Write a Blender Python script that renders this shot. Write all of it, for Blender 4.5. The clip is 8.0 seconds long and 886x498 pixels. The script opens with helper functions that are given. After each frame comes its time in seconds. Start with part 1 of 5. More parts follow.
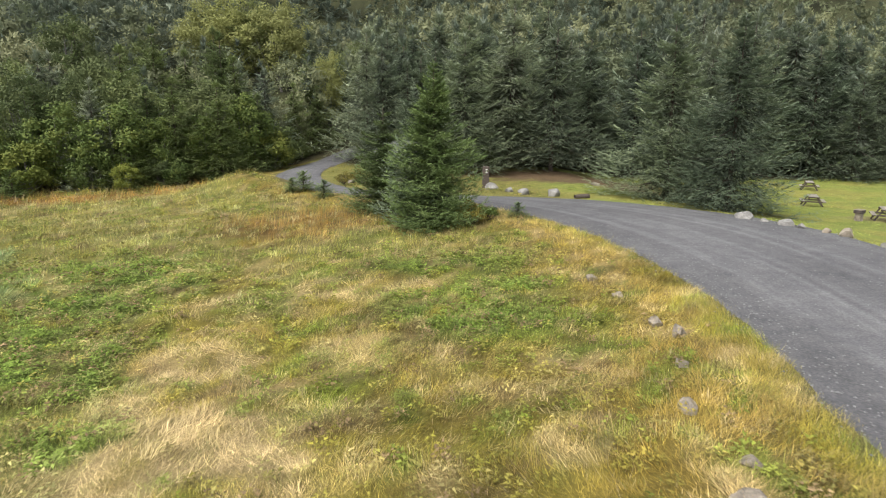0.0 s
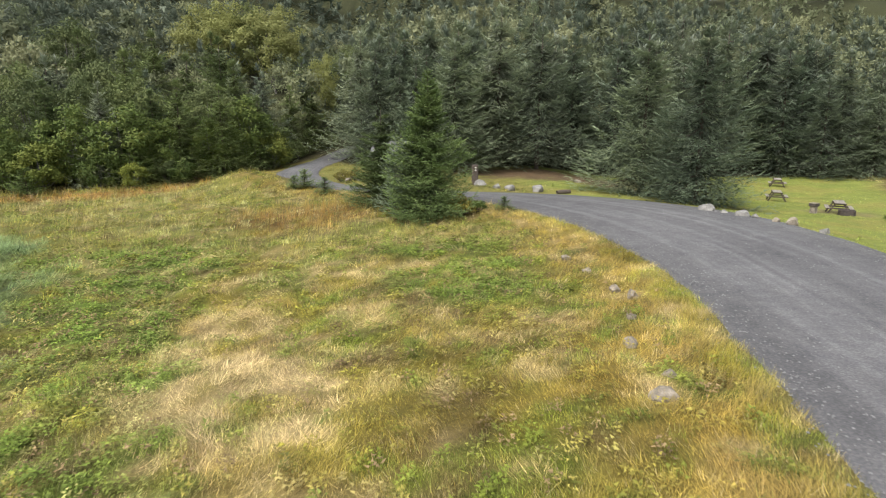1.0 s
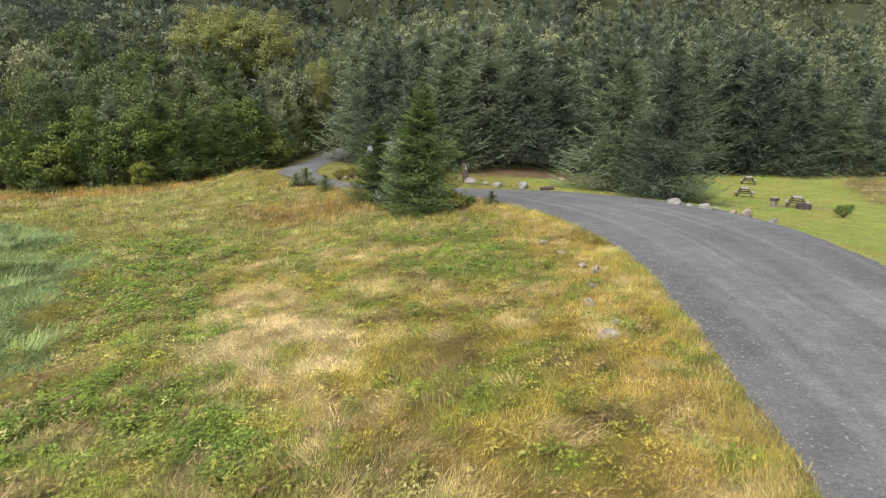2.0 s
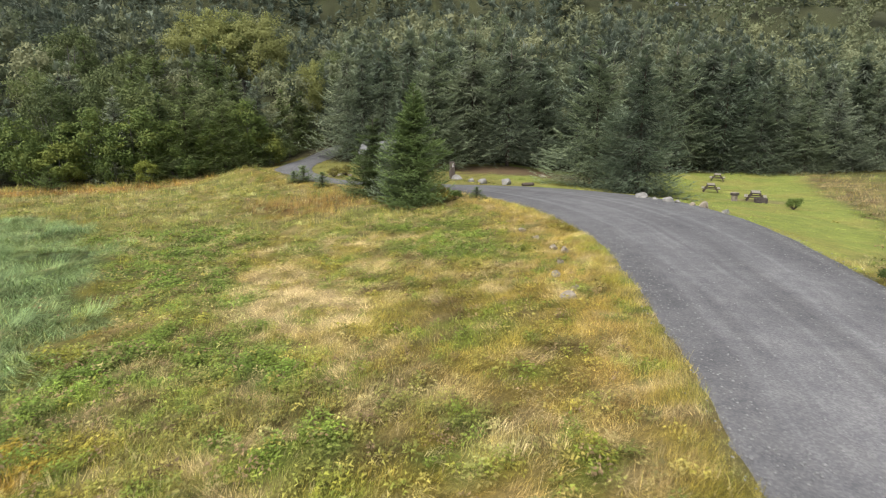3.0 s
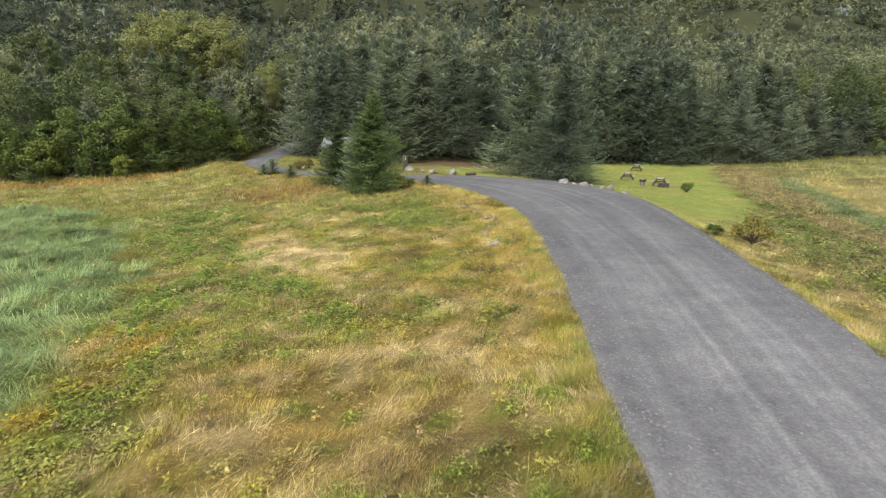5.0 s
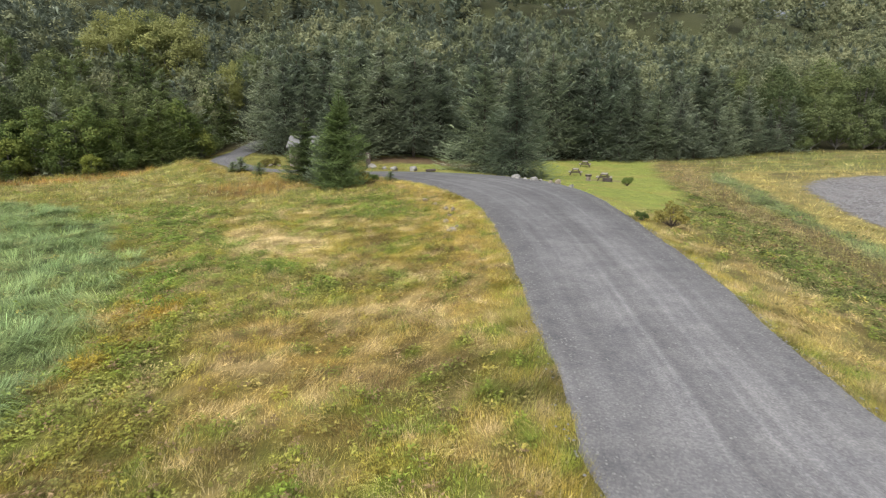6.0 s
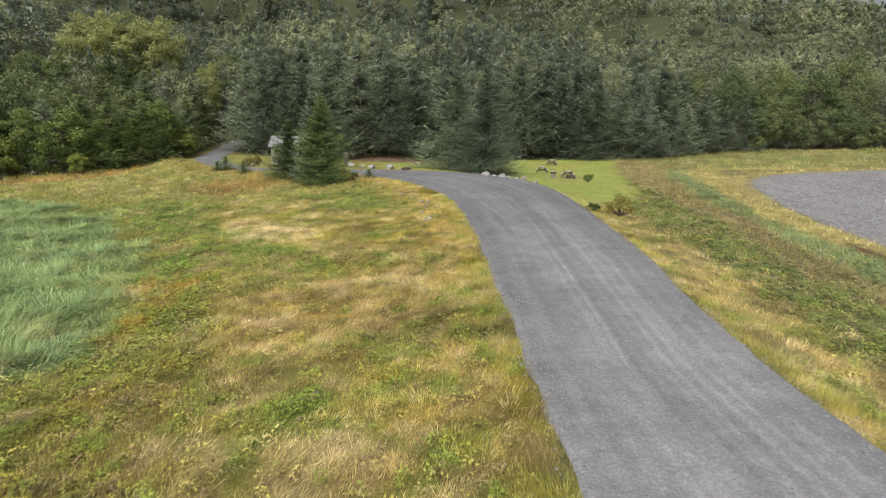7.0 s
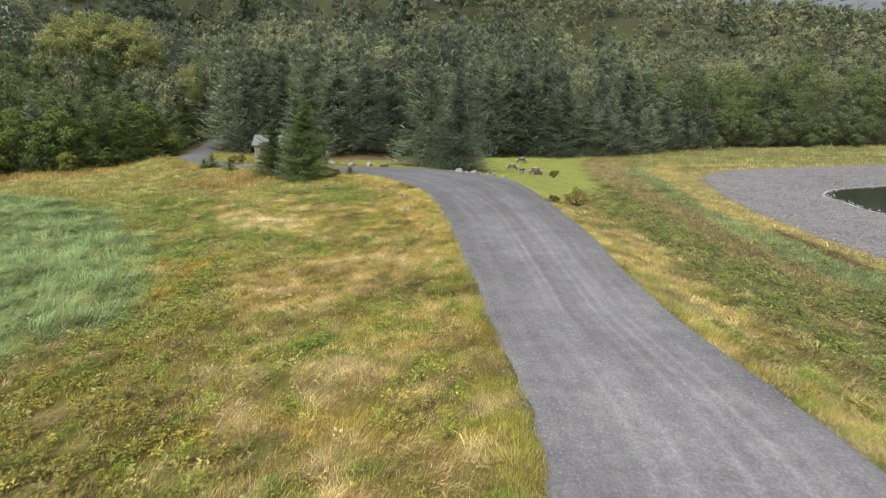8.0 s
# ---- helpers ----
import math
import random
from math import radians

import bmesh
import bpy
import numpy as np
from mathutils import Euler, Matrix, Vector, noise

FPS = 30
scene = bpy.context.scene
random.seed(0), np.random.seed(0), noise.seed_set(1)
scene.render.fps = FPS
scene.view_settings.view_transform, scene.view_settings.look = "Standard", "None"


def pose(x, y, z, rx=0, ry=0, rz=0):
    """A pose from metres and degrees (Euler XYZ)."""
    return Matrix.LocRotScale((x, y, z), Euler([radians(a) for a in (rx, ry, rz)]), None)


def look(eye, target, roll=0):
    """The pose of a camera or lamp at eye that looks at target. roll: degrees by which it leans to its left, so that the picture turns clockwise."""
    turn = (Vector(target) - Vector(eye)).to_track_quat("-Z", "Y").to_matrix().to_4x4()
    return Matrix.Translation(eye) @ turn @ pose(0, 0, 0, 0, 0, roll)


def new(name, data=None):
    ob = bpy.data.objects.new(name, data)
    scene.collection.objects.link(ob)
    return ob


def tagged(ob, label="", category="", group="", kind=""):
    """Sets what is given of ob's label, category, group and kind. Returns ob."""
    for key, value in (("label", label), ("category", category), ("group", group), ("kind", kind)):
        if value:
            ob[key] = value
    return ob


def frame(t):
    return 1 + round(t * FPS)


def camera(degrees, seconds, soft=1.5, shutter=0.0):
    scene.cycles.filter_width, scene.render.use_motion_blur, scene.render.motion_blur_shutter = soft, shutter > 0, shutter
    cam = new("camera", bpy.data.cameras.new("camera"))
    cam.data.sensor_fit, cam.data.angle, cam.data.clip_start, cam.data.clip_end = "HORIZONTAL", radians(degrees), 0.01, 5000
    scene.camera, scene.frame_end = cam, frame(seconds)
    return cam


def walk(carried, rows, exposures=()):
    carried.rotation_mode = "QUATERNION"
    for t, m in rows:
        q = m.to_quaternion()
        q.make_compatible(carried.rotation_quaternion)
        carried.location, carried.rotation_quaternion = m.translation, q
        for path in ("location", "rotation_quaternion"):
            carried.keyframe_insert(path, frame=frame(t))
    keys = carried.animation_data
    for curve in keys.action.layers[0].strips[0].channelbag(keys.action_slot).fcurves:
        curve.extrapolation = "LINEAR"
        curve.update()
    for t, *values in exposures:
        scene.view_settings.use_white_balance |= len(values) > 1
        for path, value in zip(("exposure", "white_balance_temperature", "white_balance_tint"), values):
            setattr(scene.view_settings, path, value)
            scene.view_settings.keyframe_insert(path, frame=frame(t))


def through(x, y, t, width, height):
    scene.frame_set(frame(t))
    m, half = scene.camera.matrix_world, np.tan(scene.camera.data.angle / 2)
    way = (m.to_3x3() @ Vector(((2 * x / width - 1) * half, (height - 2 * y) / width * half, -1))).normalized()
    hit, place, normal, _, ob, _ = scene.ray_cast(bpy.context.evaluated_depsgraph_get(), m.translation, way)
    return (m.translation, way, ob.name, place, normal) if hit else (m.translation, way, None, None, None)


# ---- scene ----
cam = camera(71.1, 8.0, soft=1.1, shutter=0.3)
PATH = [
    (0, (-0.129, 0.042, 4.779), (-0.086, 1.995, 4.35), 0.2),
    (0.5, (-0.257, -1.352, 4.829), (-0.196, 0.601, 4.4), 0.3),
    (1, (-0.402, -2.793, 4.884), (-0.324, -0.841, 4.456), 0.2),
    (1.5, (-0.527, -4.273, 4.936), (-0.434, -2.321, 4.509), 0.2),
    (3, (-1.002, -9.026, 5.176), (-0.851, -7.078, 4.747), 0.3),
    (3.5, (-1.184, -10.632, 5.235), (-1.006, -8.687, 4.803), 0.3),
    (4, (-1.423, -12.3, 5.341), (-1.218, -10.359, 4.905), 0.3),
    (4.5, (-1.66, -14.027, 5.385), (-1.41, -12.092, 4.947), 0.3),
    (6, (-2.755, -19.186, 5.702), (-2.319, -17.286, 5.255), 0.4),
    (6.5, (-3.238, -20.881, 5.823), (-2.75, -18.994, 5.375), 0.5),
    (7, (-3.725, -22.703, 5.926), (-3.207, -20.824, 5.478), 0.5),
    (7.5, (-4.236, -24.537, 6.032), (-3.683, -22.669, 5.583), 0.6),
    (8, (-4.827, -26.387, 6.187), (-4.234, -24.531, 5.734), 0.6),
]
walk(cam, [(t, look(eye, target, roll)) for t, eye, target, roll in PATH], exposures=[(0.0, 1.17), (4.0, 1.11), (8.0, 1.06)])

# ---- daylight: an even overcast sky and a broad, weak sun ----
SUN_ELEVATION, SUN_TURN = 52.0, 215.0
world = bpy.data.worlds.new("overcast_sky")
scene.world = world
world.use_nodes = True
wn, wl = world.node_tree.nodes, world.node_tree.links
sky = wn.new("ShaderNodeTexSky")
sky.sky_type = "NISHITA"
sky.sun_disc = False
sky.sun_elevation, sky.sun_rotation = radians(SUN_ELEVATION), radians(SUN_TURN)
sky.dust_density, sky.air_density, sky.ozone_density = 4.0, 1.0, 1.0
grey = wn.new("ShaderNodeHueSaturation")
grey.inputs["Saturation"].default_value = 0.22
wl.new(sky.outputs["Color"], grey.inputs["Color"])
wl.new(grey.outputs["Color"], wn["Background"].inputs["Color"])
wn["Background"].inputs["Strength"].default_value = 0.15
sun = new("sun", bpy.data.lights.new("sun", "SUN"))
sun.data.energy, sun.data.angle, sun.data.color = 1.2, radians(40), (1.0, 0.97, 0.92)
_az = radians(SUN_TURN)
_el = radians(SUN_ELEVATION)
sun.matrix_world = look((40 * math.sin(_az) * math.cos(_el), 40 * math.cos(_az) * math.cos(_el), 40 * math.sin(_el)), (0, 0, 0))


# ---- the lie of the land ----
def lattice(x, y, seed):
    """Random values in 0..1 at whole-number points."""
    n = (x.astype(np.int64) * 374761393 + y.astype(np.int64) * 668265263 + seed * 974634777) & 0x7FFFFFFF
    n = ((n ^ (n >> 13)) * 1274126177) & 0x7FFFFFFF
    return ((n ^ (n >> 16)) & 0xFFFF) / 65535.0


def soft_noise(x, y, size, seed=0, octaves=3):
    """Smooth noise in 0..1 whose lumps are about size metres across."""
    x, y = np.asarray(x, float) / size, np.asarray(y, float) / size
    total, weight, amount = 0.0, 0.0, 1.0
    for k in range(octaves):
        xi, yi = np.floor(x), np.floor(y)
        u, v = x - xi, y - yi
        u, v = u * u * (3 - 2 * u), v * v * (3 - 2 * v)
        a, b = lattice(xi, yi, seed + k), lattice(xi + 1, yi, seed + k)
        c, d = lattice(xi, yi + 1, seed + k), lattice(xi + 1, yi + 1, seed + k)
        total = total + amount * ((a * (1 - u) + b * u) * (1 - v) + (c * (1 - u) + d * u) * v)
        weight += amount
        x, y, amount = x * 2.03 + 17.3, y * 2.03 - 9.1, amount * 0.5
    return total / weight


def ease(v, low, high):
    v = np.clip((np.asarray(v, float) - low) / (high - low), 0, 1)
    return v * v * (3 - 2 * v)


# the gravel road, as stations of its left and right edges (x, y, x, y)
ROAD = [
    (-12, -48, -7, -50), (-5.2, -30, 0, -31.5), (-0.9, -19.5, 4.1, -20.5), (0.3, -15.5, 4.95, -17), (1.1, -12, 5.85, -13.2),
    (2, -8.8, 7.15, -9), (2.9, -4.6, 9.1, -3.8), (4.3, 1, 10.8, 2), (5.5, 7, 12.3, 7), (6.5, 13, 14, 13), (6.6, 17, 14.9, 18),
    (6.2, 20.7, 14.9, 23.3), (5.2, 25, 13.6, 27), (3.6, 28.8, 11.2, 30.6), (1.7, 31.4, 8, 33.4), (-1, 33.8, 3.5, 35),
    (-4.6, 36.2, -1, 36.6), (-8.3, 39.6, -4.6, 39.2), (-10.9, 43.6, -7.4, 44.2), (-11.9, 49.5, -8.9, 50),
    (-11.4, 57, -8.6, 57.5), (-10, 65, -7, 66), (-7.5, 76, -4.5, 77),
]


def smooth_line(points, step):
    """A Catmull-Rom line through the points, with a point about every step metres."""
    p = np.array(points, float)
    p = np.vstack([2 * p[0] - p[1], p, 2 * p[-1] - p[-2]])
    out = []
    for i in range(1, len(p) - 2):
        n = max(2, int(np.linalg.norm(p[i + 1] - p[i]) / step))
        t = np.linspace(0, 1, n, endpoint=False)[:, None]
        a, b, c, d = p[i - 1 : i + 3]
        out.append(0.5 * (2 * b + (c - a) * t + (2 * a - 5 * b + 4 * c - d) * t**2 + (3 * b - a - 3 * c + d) * t**3))
    return np.vstack(out + [p[-2:-1]])


ROAD_FINE = smooth_line(ROAD, 1.6)
ROAD_L, ROAD_R = ROAD_FINE[:, :2], ROAD_FINE[:, 2:]


def line_distance(x, y, line):
    """Distance to a line and on which side of it the points lie (negative: left of its direction)."""
    x, y = np.ravel(np.asarray(x, float)), np.ravel(np.asarray(y, float))
    best, side = np.full(x.shape, 1e9), np.zeros(x.shape)
    for (ax, ay), (bx, by) in zip(line[:-1], line[1:]):
        dx, dy = bx - ax, by - ay
        t = np.clip(((x - ax) * dx + (y - ay) * dy) / (dx * dx + dy * dy + 1e-9), 0, 1)
        d = np.hypot(x - ax - t * dx, y - ay - t * dy)
        s = np.sign(dy * (x - ax) - dx * (y - ay))
        near = d < best
        best, side = np.where(near, d, best), np.where(near, s, side)
    return best, side


FIELD_X, FIELD_Y, FIELD_STEP = np.arange(-42, 140, 0.4), np.arange(-32, 82, 0.4), 0.4


def tabulated(values, x, y):
    """Reads a table of values laid over the plan, between its points."""
    u = np.clip((np.ravel(x) - FIELD_X[0]) / FIELD_STEP, 0, len(FIELD_X) - 1.001)
    v = np.clip((np.ravel(y) - FIELD_Y[0]) / FIELD_STEP, 0, len(FIELD_Y) - 1.001)
    i, j = u.astype(int), v.astype(int)
    u, v = u - i, v - j
    return (values[j, i] * (1 - u) + values[j, i + 1] * u) * (1 - v) + (values[j + 1, i] * (1 - u) + values[j + 1, i + 1] * u) * v


def beyond_table(x, y):
    """How far points lie outside the tabulated plan."""
    dx = np.maximum(np.maximum(FIELD_X[0] - x, x - FIELD_X[-1]), 0)
    dy = np.maximum(np.maximum(FIELD_Y[0] - y, y - FIELD_Y[-1]), 0)
    return np.hypot(dx, dy)


def edge_field(x, y):
    """Distance outside the road's edges, negative on the road, and the side (-1 left, 1 right)."""
    dl, sl = line_distance(x, y, ROAD_L)
    dr, sr = line_distance(x, y, ROAD_R)
    outside = (sl < 0) | (sr > 0)
    near = np.where((sl < 0) & (sr > 0), np.minimum(dl, dr), np.where(sl < 0, dl, dr))
    side = np.where((sl < 0) & ((sr <= 0) | (dl <= dr)), -1, 1)
    return np.where(outside, near, -np.minimum(dl, dr)), side


_tx, _ty = np.meshgrid(FIELD_X, FIELD_Y)
_edge, _side = (a.reshape(_tx.shape) for a in edge_field(_tx, _ty))


def road_offsets(x, y):
    """How far points lie left of the left edge and right of the right edge (0 where they do not)."""
    x, y = np.asarray(x, float), np.asarray(y, float)
    shape = x.shape
    x, y = x.ravel(), y.ravel()
    d, side = tabulated(_edge, x, y) + beyond_table(x, y), tabulated(_side, x, y)
    return np.where(side < 0, np.maximum(d, 0), 0.0).reshape(shape), np.where(side >= 0, np.maximum(d, 0), 0.0).reshape(shape)


def road_level(y):
    return np.interp(y, [-15, 5, 15, 27, 42, 60, 90], [0.75, 0.7, 0.5, 0.35, -0.05, 0.15, 2.5])


def forest_edge(x):
    """The y at which the woods begin."""
    return np.interp(x, [-120, -40, -28, -20, -15, -11, -7, 3, 12, 26, 39, 48, 60, 76, 90, 110, 170, 300],
                     [34, 39, 43.5, 46, 52, 60, 56, 53, 54, 54, 53, 54, 59.5, 61.5, 62, 62, 64, 72])


# the edge between the meadow and the beach, with the sea to its right
BANK = [(2, -60), (17, -22), (24.0, -5.2), (26.7, 2.4), (29.5, 8.8), (36.2, 21.6), (40.5, 27), (48.7, 31.5), (58, 32.8), (76, 34.3), (130, 38), (400, 60)]
BANK_FINE = smooth_line(BANK, 6.0)
SEA_LEVEL = -1.85
_d, _s = line_distance(_tx, _ty, BANK_FINE)
_shore = (_d * _s).reshape(_tx.shape)


def beach_offset(x, y):
    """How far points lie seaward of the bank; negative inland."""
    x, y = np.asarray(x, float), np.asarray(y, float)
    shape = x.shape
    x, y = x.ravel(), y.ravel()
    out = tabulated(_shore, x, y)
    return (out + np.sign(out) * beyond_table(x, y)).reshape(shape)


def height(x, y, offsets=None):
    x, y = np.asarray(x, float), np.asarray(y, float)
    left, right = offsets if offsets is not None else road_offsets(x, y)
    z = road_level(y)
    low = z - 0.089 * left
    z = np.where(left > 0, np.where(low > -0.6, low, -0.6 - 0.35 * (1 - np.exp((low + 0.6) / 0.35))), z)
    z = np.where(right > 0, z - (1.0 * (1 - np.exp(-np.minimum(right, 60) / 6)) + 0.05 * np.minimum(right, 14) * ease(28 - y, 0, 20)) * np.maximum(ease(30 - y, 0, 6), ease(x, 9, 18)), z)
    seaward = np.clip(beach_offset(x, y), 0, 60)
    z = z - np.interp(y, [6, 15, 27], [0.064, 0.076, 0.135]) * seaward
    z = np.maximum(z, -7)
    z = z + 0.95 * np.exp(-((x + 12.9) ** 2 + (y - 42.4) ** 2) / 7.0)
    lumps = (soft_noise(x, y, 2.2, 3) - 0.5) * 0.22 + (soft_noise(x, y, 0.8, 5, 2) - 0.5) * 0.08
    swath = np.where(left > 6, (soft_noise(x, y, 1.5, 23, 2) - 0.5) * 0.5 * ease(left, 7, 12) * ease(30 - y, 0, 4), 0)
    z = z + (lumps + swath) * ease(left + right, 0.2, 2.5) * (1 - ease(seaward, 0, 2))
    inland = np.maximum(y - forest_edge(x) - 14, 0)
    rise = 0.235 * inland + 0.22 * np.maximum(inland - 100, 0)
    crest = np.interp(x, [-60, 0, 30, 60, 150, 400], [88, 76, 66, 55, 48, 52]) + (soft_noise(x, y, 45, 9) - 0.5) * 10
    rise = np.where(rise > crest * 0.7, crest - crest * 0.3 * np.exp(-(rise - crest * 0.7) / (crest * 0.3)), rise)
    return z + rise + (soft_noise(x, y, 30, 19) - 0.5) * 7 * ease(inland, 10, 80)


def ground_z(x, y):
    return float(height(np.array([x]), np.array([y]))[0])


# ---- materials ----
def material(name, rough=0.8):
    m = bpy.data.materials.new(name)
    m.use_nodes = True
    bsdf = m.node_tree.nodes["Principled BSDF"]
    bsdf.inputs["Roughness"].default_value = rough
    bsdf.inputs["Specular IOR Level"].default_value = 0.25
    return m, m.node_tree.nodes, m.node_tree.links, bsdf


def ramp(nodes, stops):
    r = nodes.new("ShaderNodeValToRGB")
    while len(r.color_ramp.elements) < len(stops):
        r.color_ramp.elements.new(0.5)
    for e, (at, colour) in zip(r.color_ramp.elements, stops):
        e.position, e.color = at, (*colour, 1)
    return r


def noise_node(nodes, links, scale, detail=4.0, rough=0.6, coord="Object"):
    tc, n = nodes.new("ShaderNodeTexCoord"), nodes.new("ShaderNodeTexNoise")
    n.inputs["Scale"].default_value, n.inputs["Detail"].default_value, n.inputs["Roughness"].default_value = scale, detail, rough
    links.new(tc.outputs[coord], n.inputs["Vector"])
    return n


def bump(nodes, links, bsdf, source, strength, distance):
    b = nodes.new("ShaderNodeBump")
    b.inputs["Strength"].default_value, b.inputs["Distance"].default_value = strength, distance
    links.new(source, b.inputs["Height"])
    links.new(b.outputs["Normal"], bsdf.inputs["Normal"])


def blend(nodes, links, kind, factor, a, b):
    """Mixes two colours; a, b and factor are sockets or values."""
    mix = nodes.new("ShaderNodeMix")
    mix.data_type, mix.blend_type = "RGBA", kind
    for socket, value in ((mix.inputs[0], factor), (mix.inputs[6], a), (mix.inputs[7], b)):
        if isinstance(value, bpy.types.NodeSocket):
            links.new(value, socket)
        else:
            socket.default_value = value if isinstance(value, (int, float)) else (*value, 1)
    return mix.outputs[2]


def stone_material(name, low, high, scale=3.0, rough=0.85, depth=0.03):
    m, n, l, bsdf = material(name, rough)
    big, fine = noise_node(n, l, scale, 6, 0.65), noise_node(n, l, scale * 9, 4, 0.7)
    colour = ramp(n, [(0.3, low), (0.7, high)])
    l.new(big.outputs["Fac"], colour.inputs["Fac"])
    speck = ramp(n, [(0.3, (0.55, 0.55, 0.55)), (0.6, (1.1, 1.1, 1.1))])
    l.new(fine.outputs["Fac"], speck.inputs["Fac"])
    l.new(blend(n, l, "MULTIPLY", 0.8, colour.outputs["Color"], speck.outputs["Color"]), bsdf.inputs["Base Color"])
    bump(n, l, bsdf, fine.outputs["Fac"], 0.6, depth)
    return m


def tinted_material(name, rough=0.75, island=0.35, sheen_through=0.25):
    """Plants whose own colour is kept in the mesh as 'tint', each leaf or blade a little lighter or darker."""
    m, n, l, bsdf = material(name, rough)
    tint, geo = n.new("ShaderNodeAttribute"), n.new("ShaderNodeNewGeometry")
    tint.attribute_name = "tint"
    shade = ramp(n, [(0.0, (1 - island,) * 3), (1.0, (1 + island,) * 3)])
    l.new(geo.outputs["Random Per Island"], shade.inputs["Fac"])
    colour = blend(n, l, "MULTIPLY", 1.0, tint.outputs["Color"], shade.outputs["Color"])
    l.new(colour, bsdf.inputs["Base Color"])
    through = n.new("ShaderNodeBsdfTranslucent")
    l.new(colour, through.inputs["Color"])
    mix = n.new("ShaderNodeMixShader")
    mix.inputs[0].default_value = sheen_through
    l.new(bsdf.outputs[0], mix.inputs[1])
    l.new(through.outputs[0], mix.inputs[2])
    l.new(mix.outputs[0], n["Material Output"].inputs["Surface"])
    return m


def foliage_material(name, stops, big=0.5, rough=0.65, through=0.2):
    """Leaves or needles: colours by leaf, by tree and in soft patches."""
    m, n, l, bsdf = material(name, rough)
    bsdf.inputs["Specular IOR Level"].default_value = 0.12
    geo, info = n.new("ShaderNodeNewGeometry"), n.new("ShaderNodeObjectInfo")
    colour = ramp(n, stops)
    patch = noise_node(n, l, big, 3)
    sums = n.new("ShaderNodeMath")
    sums.operation = "MULTIPLY_ADD"
    l.new(patch.outputs["Fac"], sums.inputs[0])
    sums.inputs[1].default_value = 0.9
    shift = n.new("ShaderNodeMath")
    shift.operation = "MULTIPLY_ADD"
    l.new(geo.outputs["Random Per Island"], shift.inputs[0])
    shift.inputs[1].default_value, shift.inputs[2].default_value = 0.24, -0.07
    l.new(shift.outputs[0], sums.inputs[2])
    l.new(sums.outputs[0], colour.inputs["Fac"])
    tree = ramp(n, [(0.0, (0.66, 0.72, 0.68)), (0.5, (1.0, 1.0, 0.95)), (1.0, (1.14, 1.16, 1.0))])
    l.new(info.outputs["Random"], tree.inputs["Fac"])
    final = blend(n, l, "MULTIPLY", 1.0, colour.outputs["Color"], tree.outputs["Color"])
    # tint kept in the mesh: fresh tips, and shade inside spruce crowns
    shade_tint = n.new("ShaderNodeAttribute")
    shade_tint.attribute_name = "tint"
    final = blend(n, l, "MULTIPLY", 1.0, final, shade_tint.outputs["Color"])
    l.new(final, bsdf.inputs["Base Color"])
    t = n.new("ShaderNodeBsdfTranslucent")
    l.new(final, t.inputs["Color"])
    mix = n.new("ShaderNodeMixShader")
    mix.inputs[0].default_value = through
    l.new(bsdf.outputs[0], mix.inputs[1])
    l.new(t.outputs[0], mix.inputs[2])
    l.new(mix.outputs[0], n["Material Output"].inputs["Surface"])
    return m


def wood_material(name, low, high, scale=(2, 2, 22)):
    m, n, l, bsdf = material(name, 0.8)
    tc, mp, tex = n.new("ShaderNodeTexCoord"), n.new("ShaderNodeMapping"), n.new("ShaderNodeTexNoise")
    mp.inputs["Scale"].default_value = scale
    tex.inputs["Scale"].default_value, tex.inputs["Detail"].default_value = 3.0, 6
    l.new(tc.outputs["Object"], mp.inputs["Vector"])
    l.new(mp.outputs[0], tex.inputs["Vector"])
    colour = ramp(n, [(0.3, low), (0.7, high)])
    l.new(tex.outputs["Fac"], colour.inputs["Fac"])
    l.new(colour.outputs["Color"], bsdf.inputs["Base Color"])
    bump(n, l, bsdf, tex.outputs["Fac"], 0.4, 0.01)
    return m


def ground_material():
    m, n, l, bsdf = material("meadow_soil_and_turf", 0.95)
    tint = n.new("ShaderNodeAttribute")
    tint.attribute_name = "tint"
    fine, mid = noise_node(n, l, 14.0, 6, 0.7), noise_node(n, l, 2.3, 4, 0.6)
    a = ramp(n, [(0.3, (0.55, 0.55, 0.5)), (0.7, (1.2, 1.2, 1.15))])
    b = ramp(n, [(0.3, (0.78, 0.78, 0.75)), (0.7, (1.1, 1.1, 1.08))])
    l.new(fine.outputs["Fac"], a.inputs["Fac"])
    l.new(mid.outputs["Fac"], b.inputs["Fac"])
    c = blend(n, l, "MULTIPLY", 1.0, tint.outputs["Color"], a.outputs["Color"])
    l.new(blend(n, l, "MULTIPLY", 1.0, c, b.outputs["Color"]), bsdf.inputs["Base Color"])
    bump(n, l, bsdf, fine.outputs["Fac"], 0.8, 0.06)
    return m


